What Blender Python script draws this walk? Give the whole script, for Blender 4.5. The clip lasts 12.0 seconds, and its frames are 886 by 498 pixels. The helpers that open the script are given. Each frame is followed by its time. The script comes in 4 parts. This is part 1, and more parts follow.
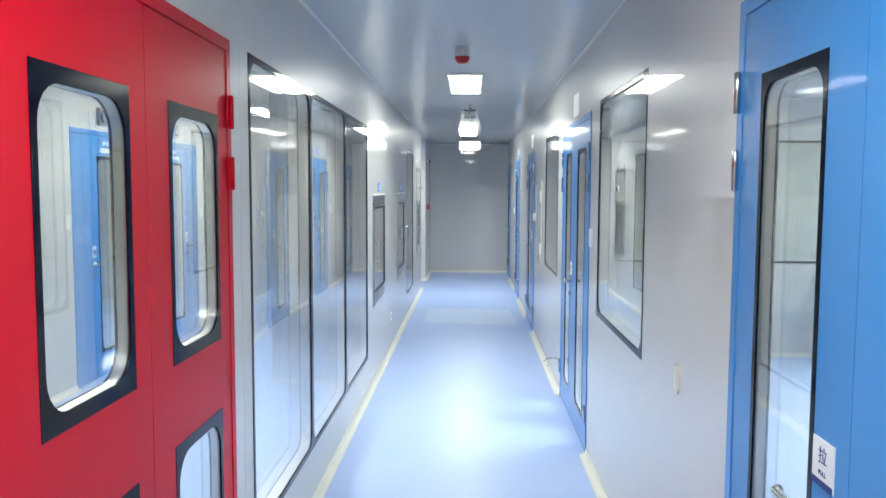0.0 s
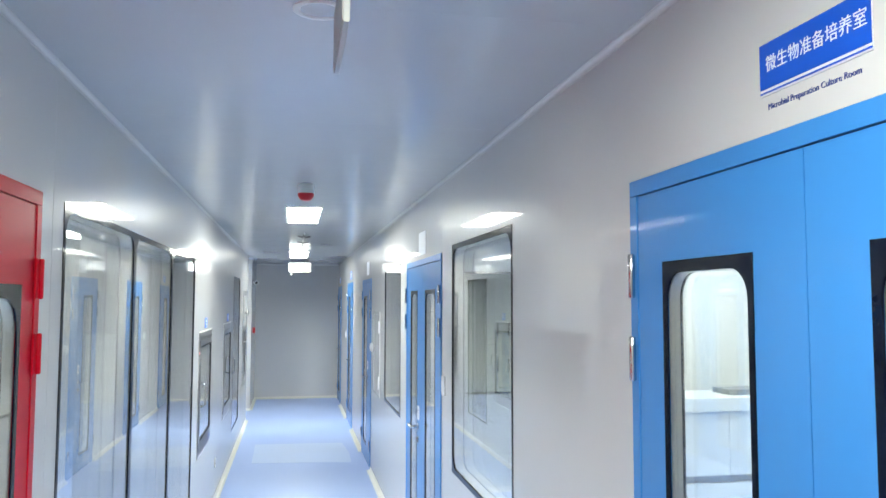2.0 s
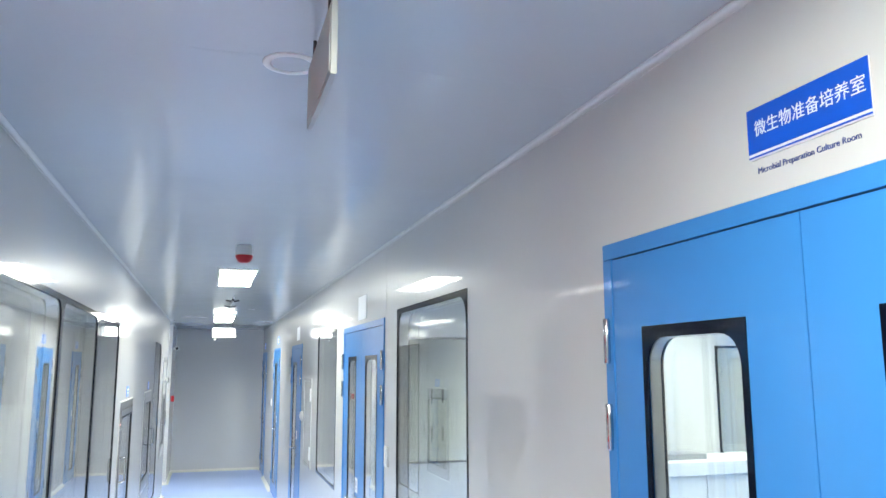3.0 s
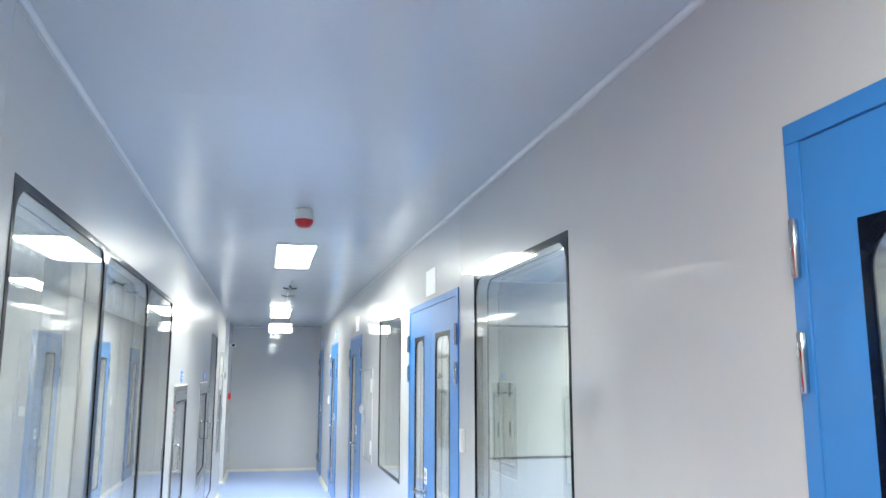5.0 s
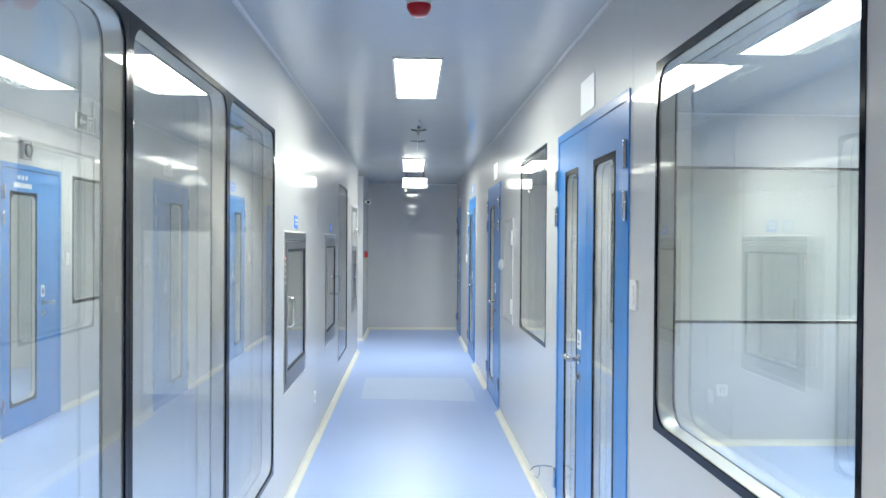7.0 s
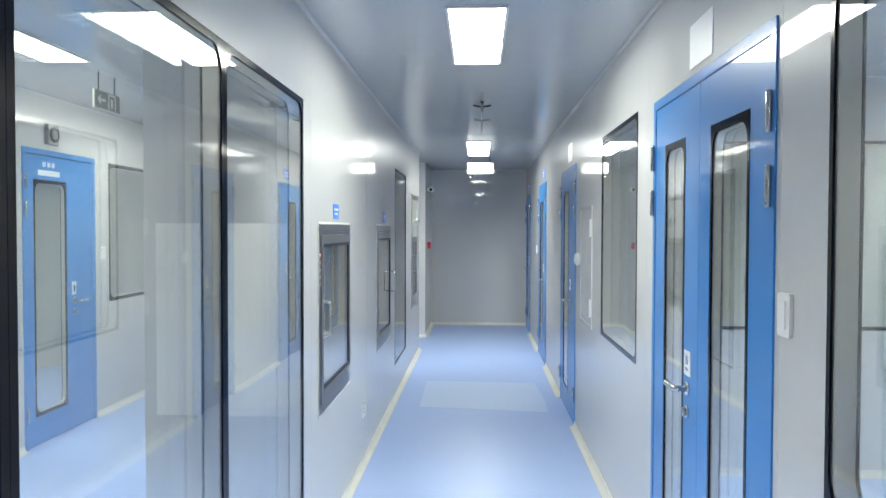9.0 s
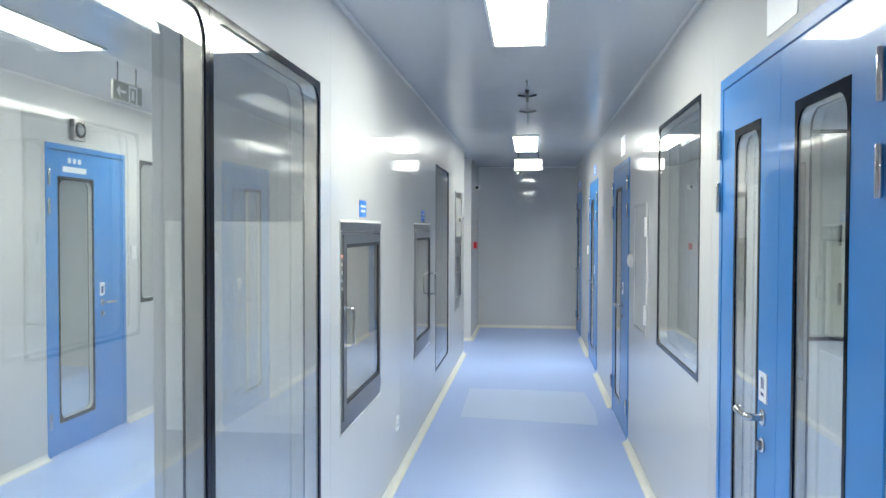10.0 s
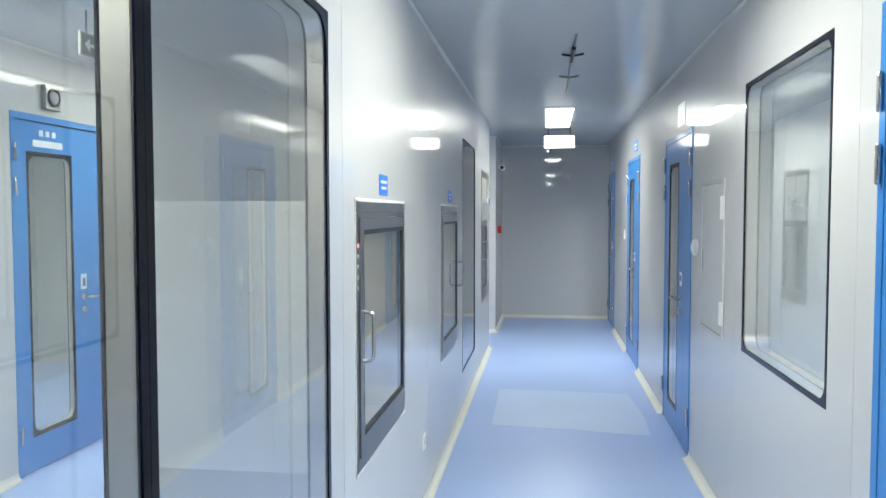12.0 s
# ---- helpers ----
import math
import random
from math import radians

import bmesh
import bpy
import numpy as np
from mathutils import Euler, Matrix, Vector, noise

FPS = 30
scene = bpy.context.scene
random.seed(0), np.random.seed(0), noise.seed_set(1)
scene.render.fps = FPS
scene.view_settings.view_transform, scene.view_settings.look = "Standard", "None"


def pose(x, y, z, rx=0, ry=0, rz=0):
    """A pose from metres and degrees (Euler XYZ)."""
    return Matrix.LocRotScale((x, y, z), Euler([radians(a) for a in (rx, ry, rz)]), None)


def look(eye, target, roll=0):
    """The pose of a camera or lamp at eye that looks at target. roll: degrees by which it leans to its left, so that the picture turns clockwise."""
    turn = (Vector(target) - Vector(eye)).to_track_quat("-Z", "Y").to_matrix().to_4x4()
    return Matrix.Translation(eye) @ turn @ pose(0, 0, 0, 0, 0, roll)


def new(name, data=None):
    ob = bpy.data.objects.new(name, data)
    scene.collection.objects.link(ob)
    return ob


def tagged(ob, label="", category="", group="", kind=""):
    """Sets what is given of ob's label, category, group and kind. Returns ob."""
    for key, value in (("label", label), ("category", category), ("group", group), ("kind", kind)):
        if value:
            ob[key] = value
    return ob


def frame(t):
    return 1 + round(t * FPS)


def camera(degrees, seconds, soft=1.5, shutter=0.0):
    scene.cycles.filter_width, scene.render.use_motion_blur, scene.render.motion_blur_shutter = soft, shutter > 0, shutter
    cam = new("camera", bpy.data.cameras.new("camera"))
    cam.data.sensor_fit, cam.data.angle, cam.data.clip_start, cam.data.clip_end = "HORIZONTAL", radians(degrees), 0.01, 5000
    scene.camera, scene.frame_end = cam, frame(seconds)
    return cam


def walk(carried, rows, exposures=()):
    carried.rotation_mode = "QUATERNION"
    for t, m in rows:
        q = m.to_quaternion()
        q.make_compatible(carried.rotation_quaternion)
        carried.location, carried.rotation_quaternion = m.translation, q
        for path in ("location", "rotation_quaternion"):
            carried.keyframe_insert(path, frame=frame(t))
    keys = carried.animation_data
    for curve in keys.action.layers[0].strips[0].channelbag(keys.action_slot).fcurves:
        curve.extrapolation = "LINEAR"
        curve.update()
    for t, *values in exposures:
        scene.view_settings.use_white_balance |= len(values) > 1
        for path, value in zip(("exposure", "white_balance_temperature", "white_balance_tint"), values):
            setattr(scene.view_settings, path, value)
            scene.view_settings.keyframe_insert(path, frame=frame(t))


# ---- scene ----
cam = camera(60.0, 12.0)
PATH = [
    (0, (0.819, 0.615, 1.638), (0.746, 2.608, 1.484), 0.22),
    (0.5, (0.791, 0.739, 1.663), (0.846, 2.732, 1.511), 0.22),
    (1, (0.773, 0.829, 1.714), (0.924, 2.820, 1.591), 0.14),
    (1.5, (0.753, 0.856, 1.785), (0.992, 2.841, 1.745), 0.14),
    (2, (0.693, 0.913, 1.834), (1.074, 2.872, 1.970), 0.10),
    (2.5, (0.641, 0.963, 1.847), (1.147, 2.880, 2.107), -0.01),
    (2.7, (0.613, 0.981, 1.844), (1.157, 2.883, 2.135), -0.21),
    (4.3, (0.571, 1.283, 1.751), (1.170, 3.164, 2.071), -0.05),
    (4.5, (0.584, 1.347, 1.726), (1.162, 3.234, 2.049), 0.05),
    (5, (0.589, 1.507, 1.668), (1.028, 3.431, 1.993), 0.09),
    (5.5, (0.614, 1.723, 1.642), (0.928, 3.672, 1.965), 0.26),
    (6, (0.666, 1.993, 1.575), (0.916, 3.959, 1.841), 0.08),
    (6.5, (0.714, 2.218, 1.539), (0.893, 4.207, 1.647), 0.15),
    (7, (0.729, 2.493, 1.545), (0.814, 4.491, 1.524), 0.40),
    (7.2, (0.734, 2.568, 1.557), (0.793, 4.567, 1.519), 0.60),
    (9, (0.776, 3.289, 1.566), (0.682, 5.286, 1.514), 0.15),
    (9.5, (0.784, 3.472, 1.561), (0.626, 5.465, 1.510), -0.03),
    (10, (0.829, 3.684, 1.561), (0.601, 5.671, 1.508), 0.17),
    (10.5, (0.807, 3.870, 1.548), (0.542, 5.852, 1.496), 0.21),
    (11, (0.701, 4.075, 1.565), (0.418, 6.054, 1.510), 0.28),
    (11.5, (0.657, 4.263, 1.547), (0.376, 6.242, 1.471), 0.22),
    (12, (0.634, 4.440, 1.549), (0.370, 6.420, 1.455), -0.03),
]
walk(cam, [(t, look(eye, target, roll)) for t, eye, target, roll in PATH],
     exposures=[(0, 0.05), (1.5, 0.18), (2.5, 0.34), (4.5, 0.43), (5.5, 0.5), (6.0, 0.37), (7.0, 0.09), (9.0, -0.11), (12.0, -0.1)])

# ---- world and light ----
world = bpy.data.worlds.new("world")
scene.world = world
world.use_nodes = True
wbg = world.node_tree.nodes["Background"]
sky = world.node_tree.nodes.new("ShaderNodeTexSky")
sky.sky_type = "NISHITA"
sky.sun_disc = False
sky.sun_elevation = radians(35)
world.node_tree.links.new(sky.outputs[0], wbg.inputs[0])
wbg.inputs[1].default_value = 0.05
PANEL_LIGHT = 46.0           # radiance of the corridor's ceiling panels
ROOM_LIGHT = 35.0            # radiance of the panels in the rooms beside it
LAB_LIGHT = 45.0
LAB_TINT = (0.92, 1.0, 0.91)
LIGHT_TINT = (0.97, 1.0, 0.90)

# ---- plan ----
W, H = 1.54, 2.53            # corridor width and ceiling height
END = 15.82                  # far end wall
BACK = -1.60                 # wall behind the start
TH = 0.07                    # sandwich panel walls
LX = -2.39                   # far wall of the room beside the glass
PIER = -0.86                 # back of the pass box casing
RX = 8.2                     # far wall of the culture room
RY = 8.25                    # end wall of the culture room


# ---- materials ----
def nodes_of(name):
    m = bpy.data.materials.new(name)
    m.use_nodes = True
    t = m.node_tree
    return m, t, t.nodes["Principled BSDF"]


def surface(name, color, rough=0.5, metal=0.0, vary=0.04, scale=3.0, fine=60.0, bump=0.0, stretch=(1, 1, 1),
            rough_vary=0.06, coat=0.0, coat_rough=0.08, spec=0.5, per_piece=0.0, bump_scale=None, aniso=0.0, grain_dir=None):
    """A base colour with broad stains and fine grain, roughness that follows them, and relief."""
    m, t, b = nodes_of(name)
    n, l = t.nodes, t.links
    co = n.new("ShaderNodeTexCoord")
    mp = n.new("ShaderNodeMapping")
    mp.inputs["Scale"].default_value = stretch
    l.new(co.outputs["Object"], mp.inputs["Vector"])
    broad = n.new("ShaderNodeTexNoise")
    broad.inputs["Scale"].default_value = scale
    broad.inputs["Detail"].default_value = 5
    grain = n.new("ShaderNodeTexNoise")
    grain.inputs["Scale"].default_value = fine
    grain.inputs["Detail"].default_value = 3
    l.new(mp.outputs[0], broad.inputs["Vector"])
    l.new(mp.outputs[0], grain.inputs["Vector"])
    mixn = n.new("ShaderNodeMath")
    mixn.operation = "MULTIPLY_ADD"
    mixn.inputs[1].default_value = 0.7
    l.new(broad.outputs["Fac"], mixn.inputs[0])
    g2 = n.new("ShaderNodeMath")
    g2.operation = "MULTIPLY"
    g2.inputs[1].default_value = 0.3
    l.new(grain.outputs["Fac"], g2.inputs[0])
    l.new(g2.outputs[0], mixn.inputs[2])
    fac = mixn.outputs[0]
    if per_piece:
        info = n.new("ShaderNodeObjectInfo")
        pa = n.new("ShaderNodeMath")
        pa.operation = "MULTIPLY_ADD"
        pa.inputs[1].default_value = per_piece
        l.new(info.outputs["Random"], pa.inputs[0])
        l.new(fac, pa.inputs[2])
        fac = pa.outputs[0]
    ramp = n.new("ShaderNodeMapRange")
    ramp.inputs["From Min"].default_value = 0.3
    ramp.inputs["From Max"].default_value = 0.7 + per_piece
    ramp.inputs["To Min"].default_value = 1 - vary
    ramp.inputs["To Max"].default_value = 1 + vary
    l.new(fac, ramp.inputs["Value"])
    mul = n.new("ShaderNodeMix")
    mul.data_type = "RGBA"
    mul.blend_type = "MULTIPLY"
    mul.inputs["Factor"].default_value = 1
    mul.inputs["A"].default_value = (*color, 1)
    l.new(ramp.outputs[0], mul.inputs["B"])
    l.new(mul.outputs["Result"], b.inputs["Base Color"])
    rr = n.new("ShaderNodeMapRange")
    rr.inputs["From Min"].default_value = 0.3
    rr.inputs["From Max"].default_value = 0.7
    rr.inputs["To Min"].default_value = max(0.01, rough - rough_vary)
    rr.inputs["To Max"].default_value = rough + rough_vary
    l.new(mixn.outputs[0], rr.inputs["Value"])
    l.new(rr.outputs[0], b.inputs["Roughness"])
    b.inputs["Metallic"].default_value = metal
    b.inputs["Specular IOR Level"].default_value = spec
    b.inputs["Coat Weight"].default_value = coat
    b.inputs["Coat Roughness"].default_value = coat_rough
    b.inputs["Anisotropic"].default_value = aniso
    if grain_dir:
        tang = n.new("ShaderNodeCombineXYZ")
        for k in range(3):
            tang.inputs[k].default_value = grain_dir[k]
        l.new(tang.outputs[0], b.inputs["Tangent"])
    if bump:
        bp = n.new("ShaderNodeBump")
        bp.inputs["Strength"].default_value = bump
        bp.inputs["Distance"].default_value = 0.01
        if bump_scale:
            bn = n.new("ShaderNodeTexNoise")
            bn.inputs["Scale"].default_value = bump_scale
            bn.inputs["Detail"].default_value = 2
            l.new(mp.outputs[0], bn.inputs["Vector"])
            l.new(bn.outputs["Fac"], bp.inputs["Height"])
        else:
            l.new(mixn.outputs[0], bp.inputs["Height"])
        l.new(bp.outputs[0], b.inputs["Normal"])
    return m


def glowing(name, color, strength):
    m, t, b = nodes_of(name)
    b.inputs["Base Color"].default_value = (0.8, 0.8, 0.8, 1)
    b.inputs["Emission Color"].default_value = (*color, 1)
    b.inputs["Emission Strength"].default_value = strength
    m.cycles.emission_sampling = "FRONT"
    return m


def clear_glass(name, tint=(0.97, 0.99, 0.98)):
    m, t, b = nodes_of(name)
    b.inputs["Base Color"].default_value = (*tint, 1)
    b.inputs["Transmission Weight"].default_value = 1.0
    b.inputs["Roughness"].default_value = 0.0
    b.inputs["IOR"].default_value = 1.5
    return m


M_WALL = surface("white_coated_steel", (0.605, 0.605, 0.605), 0.31, vary=0.012, scale=0.7, fine=40, rough_vary=0.012, spec=0.07, coat=0.7, coat_rough=0.03)
M_CEIL = surface("ceiling_coated_steel", (0.54, 0.56, 0.585), 0.20, vary=0.012, scale=1.0, fine=8, bump=0.008, rough_vary=0.02, bump_scale=1.6, spec=0.45, coat=0.34, coat_rough=0.04)
M_FLOOR = surface("blue_vinyl_floor", (0.415, 0.55, 0.90), 0.36, vary=0.02, scale=0.8, fine=220, bump=0.012, rough_vary=0.03, spec=0.5)
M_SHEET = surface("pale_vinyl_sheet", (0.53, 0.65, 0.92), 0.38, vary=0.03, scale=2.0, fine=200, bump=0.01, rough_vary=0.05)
M_COVE = surface("white_aluminium_cove", (0.68, 0.68, 0.675), 0.16, vary=0.02, scale=4, fine=90)
M_BASE = surface("cream_cove_base", (0.79, 0.78, 0.725), 0.38, vary=0.06, scale=5, fine=120, spec=0.4)
M_SEAL = surface("grey_joint_sealant", (0.55, 0.56, 0.57), 0.6, vary=0.08, scale=9)
M_BLUE = surface("blue_painted_steel", (0.042, 0.238, 0.62), 0.34, vary=0.02, scale=2.0, fine=30, bump=0.004, bump_scale=2, spec=0.2, rough_vary=0.025, coat=0.5, coat_rough=0.05)
M_RED = surface("red_painted_steel", (0.57, 0.003, 0.018), 0.36, vary=0.03, scale=2.0, fine=160, bump=0.006, bump_scale=3, spec=0.15, rough_vary=0.03)
M_BLACK = surface("black_glass_border", (0.003, 0.005, 0.014), 0.10, vary=0.2, scale=6, rough_vary=0.02, spec=0.16)
M_GASKET = surface("dark_rubber_gasket", (0.02, 0.022, 0.028), 0.5, vary=0.2, scale=12)
M_STEEL = surface("brushed_stainless", (0.84, 0.83, 0.79), 0.42, metal=1.0, vary=0.05, scale=2, fine=70, stretch=(12, 12, 0.6), rough_vary=0.05)
M_CASING = surface("satin_stainless_sheet", (0.90, 0.885, 0.83), 0.40, metal=0.5, vary=0.04, scale=1.6, fine=60, stretch=(0.5, 7, 9), rough_vary=0.05, aniso=0.9, grain_dir=(0, 0, 1))
M_REVEAL = surface("window_spacer_steel", (0.74, 0.73, 0.69), 0.33, metal=1.0, vary=0.01, scale=2, fine=30, rough_vary=0.01)
M_CHROME = surface("polished_stainless", (0.60, 0.60, 0.59), 0.16, metal=1.0, vary=0.04, scale=20, rough_vary=0.05)
M_DARKSTEEL = surface("dark_stainless", (0.31, 0.305, 0.31), 0.34, metal=1.0, vary=0.03, scale=2, fine=30, rough_vary=0.04)
M_PLASTIC = surface("white_plastic", (0.80, 0.80, 0.78), 0.35, vary=0.02, scale=14)
M_GREYPL = surface("grey_plastic", (0.28, 0.29, 0.31), 0.45, vary=0.08, scale=14)
M_BLACKPL = surface("black_plastic", (0.015, 0.015, 0.018), 0.4, vary=0.2, scale=14)
M_REDPL = surface("red_plastic", (0.50, 0.01, 0.02), 0.36, vary=0.05, scale=14)
M_SIGNBLUE = surface("blue_sign_film", (0.003, 0.085, 0.56), 0.35, vary=0.03, scale=8)
M_SIGNWHITE = surface("white_sign_film", (0.80, 0.82, 0.86), 0.35, vary=0.02, scale=8)
M_SIGNPALE = surface("bright_blue_sign_film", (0.03, 0.21, 0.78), 0.35, vary=0.03, scale=8)
M_NAVY = surface("navy_print", (0.02, 0.045, 0.22), 0.5, vary=0.05, scale=20)
M_LACQ = surface("white_laminate", (0.80, 0.81, 0.80), 0.38, vary=0.03, scale=5, fine=90)
M_RACK = surface("grey_pegboard_plastic", (0.22, 0.25, 0.29), 0.5, vary=0.08, scale=9)
M_EXIT = surface("exit_sign_steel", (0.42, 0.43, 0.41), 0.42, vary=0.04, scale=6)
M_GREYSIGN = surface("grey_green_sign_face", (0.16, 0.19, 0.17), 0.38, vary=0.06, scale=6)
M_YELLOWED = surface("aged_white_plastic", (0.72, 0.70, 0.60), 0.4, vary=0.04, scale=14)
M_GLASS = clear_glass("clear_glass")
M_PANEL = glowing("light_diffuser", LIGHT_TINT, PANEL_LIGHT)
M_ROOMPANEL = glowing("room_light_diffuser", LIGHT_TINT, ROOM_LIGHT)
M_LABPANEL = glowing("laboratory_light_diffuser", LAB_TINT, LAB_LIGHT)
M_EXITLIT = glowing("exit_sign_face", (0.95, 1.0, 0.93), 2.8)
M_LED = glowing("indicator_led", (1.0, 0.15, 0.1), 1.2)


# ---- mesh helpers ----
def thing(name, loc, label, category, group="", kind=""):
    ob = new(name)
    ob.location = loc
    ob.empty_display_size = 0.1
    return tagged(ob, label, category, group, kind)


def origin_of(ob):
    v = Vector((0, 0, 0))
    while ob is not None:
        v += ob.location
        ob = ob.parent
    return v


def part(name, bm, material, parent=None, label="", smooth=False):
    """Links a bmesh, given in world coordinates, as one mesh object under a thing or a part."""
    bmesh.ops.recalc_face_normals(bm, faces=bm.faces)
    off = origin_of(parent)
    bmesh.ops.translate(bm, verts=bm.verts, vec=-off)
    me = bpy.data.meshes.new(name)
    bm.to_mesh(me)
    bm.free()
    me.materials.append(material)
    if smooth:
        me.shade_smooth()
        try:
            me.set_sharp_from_angle(angle=radians(35))
        except Exception:
            pass
    ob = new(name, me)
    if parent is not None:
        ob.parent = parent
    if label:
        tagged(ob, label)
    return ob


def side(xf, s):
    """Maps (u along the wall, w into the wall, z) for a wall along y at x = xf, with depth towards s."""
    return lambda u, w, z: Vector((xf + s * w, u, z))


def across(yf, s):
    """The same for a wall along x at y = yf."""
    return lambda u, w, z: Vector((u, yf + s * w, z))


def box(bm, P, u0, u1, w0, w1, z0, z1, bevel=0.0):
    vs = [bm.verts.new(P(u, w, z)) for u in (u0, u1) for w in (w0, w1) for z in (z0, z1)]
    fs = [bm.faces.new([vs[i] for i in q]) for q in
          ((0, 1, 3, 2), (4, 6, 7, 5), (0, 4, 5, 1), (2, 3, 7, 6), (0, 2, 6, 4), (1, 5, 7, 3))]
    if bevel:
        bmesh.ops.recalc_face_normals(bm, faces=fs)
        es = list({e for f in fs for e in f.edges})
        bmesh.ops.bevel(bm, geom=es, offset=bevel, segments=2, profile=0.5, affect="EDGES")
    return bm


def boxes(P, *dims, bevel=0.0):
    bm = bmesh.new()
    for d in dims:
        box(bm, P, *d, bevel=bevel)
    return bm


def rounded(u0, u1, z0, z1, r, n=6):
    """The outline of a rounded rectangle, with the corner that each point belongs to."""
    out = []
    for cu, cz, a0, corner in ((u1 - r, z1 - r, 0, (1, 1)), (u0 + r, z1 - r, 90, (0, 1)),
                               (u0 + r, z0 + r, 180, (0, 0)), (u1 - r, z0 + r, 270, (1, 0))):
        for k in range(n + 1):
            a = radians(a0 + 90 * k / n)
            out.append((cu + r * math.cos(a), cz + r * math.sin(a), corner))
    return out


def ring(bm, P, outer, inner, r, w0, w1, n=6, ro=0.0):
    """A plate from w0 to w1 between an outer rectangle and an inner rounded one, each (u0, u1, z0, z1)."""
    ins = rounded(*inner, r, n)
    outs = rounded(*outer, max(ro, 1e-4), n)
    loops = []
    for pts, w in ((outs, w0), (ins, w0), (ins, w1), (outs, w1)):
        loops.append([bm.verts.new(P(p[0], w, p[1])) for p in pts])
    m = len(ins)
    for a, b in ((0, 1), (1, 2), (2, 3), (3, 0)):
        for i in range(m):
            j = (i + 1) % m
            try:
                bm.faces.new((loops[a][i], loops[a][j], loops[b][j], loops[b][i]))
            except ValueError:
                pass
    return bm


def tube_ring(bm, P, inner, r, w0, w1, thick=0.003, n=6):
    o = (inner[0] - thick, inner[1] + thick, inner[2] - thick, inner[3] + thick)
    return ring(bm, P, o, inner, r, w0, w1, n, ro=r)


def plate(bm, P, u0, u1, z0, z1, r, w0, w1, n=5):
    """A solid rounded plate."""
    pts = rounded(u0, u1, z0, z1, r, n)
    a = [bm.verts.new(P(p[0], w0, p[1])) for p in pts]
    b = [bm.verts.new(P(p[0], w1, p[1])) for p in pts]
    bm.faces.new(a)
    bm.faces.new(b[::-1])
    for i in range(len(pts)):
        j = (i + 1) % len(pts)
        bm.faces.new((a[i], b[i], b[j], a[j]))
    return bm


def sweep(bm, points, radius, n=8, cap=True):
    """A round bar along a line of points; radius may be one number or one a point."""
    pts = [Vector(p) for p in points]
    rad = radius if isinstance(radius, (list, tuple)) else [radius] * len(pts)
    rows = []
    up = None
    for i, p in enumerate(pts):
        d = (pts[min(i + 1, len(pts) - 1)] - pts[max(i - 1, 0)]).normalized()
        if up is None:
            up = d.orthogonal().normalized()
        else:
            up = (up - d * up.dot(d))
            up = up.normalized() if up.length > 1e-6 else d.orthogonal().normalized()
        v = d.cross(up)
        rows.append([bm.verts.new(p + rad[i] * (math.cos(2 * math.pi * k / n) * up + math.sin(2 * math.pi * k / n) * v)) for k in range(n)])
    for a, b in zip(rows, rows[1:]):
        for k in range(n):
            bm.faces.new((a[k], a[(k + 1) % n], b[(k + 1) % n], b[k]))
    if cap:
        bm.faces.new(rows[0])
        bm.faces.new(rows[-1][::-1])
    return bm


def lathe(bm, centre, axis, profile, n=20):
    """A turned body: profile of (radius, distance along the axis)."""
    c, ax = Vector(centre), Vector(axis).normalized()
    a = ax.orthogonal().normalized()
    b = ax.cross(a)
    rows = []
    for r, h in profile:
        if r < 1e-5:
            rows.append([bm.verts.new(c + ax * h)])
        else:
            rows.append([bm.verts.new(c + ax * h + r * (math.cos(2 * math.pi * k / n) * a + math.sin(2 * math.pi * k / n) * b)) for k in range(n)])
    for p, q in zip(rows, rows[1:]):
        for k in range(n):
            j = (k + 1) % n
            if len(p) == 1 and len(q) == 1:
                continue
            if len(p) == 1:
                bm.faces.new((p[0], q[k], q[j]))
            elif len(q) == 1:
                bm.faces.new((p[k], p[j], q[0]))
            else:
                bm.faces.new((p[k], p[j], q[j], q[k]))
    for row, flip in ((rows[0], False), (rows[-1], True)):
        if len(row) > 1:
            bm.faces.new(row[::-1] if flip else row)
    return bm


def arc(c, r, a0, a1, e1, e2, n=6):
    c, e1, e2 = Vector(c), Vector(e1), Vector(e2)
    return [c + r * (math.cos(radians(a0 + (a1 - a0) * k / n)) * e1 + math.sin(radians(a0 + (a1 - a0) * k / n)) * e2) for k in range(n + 1)]


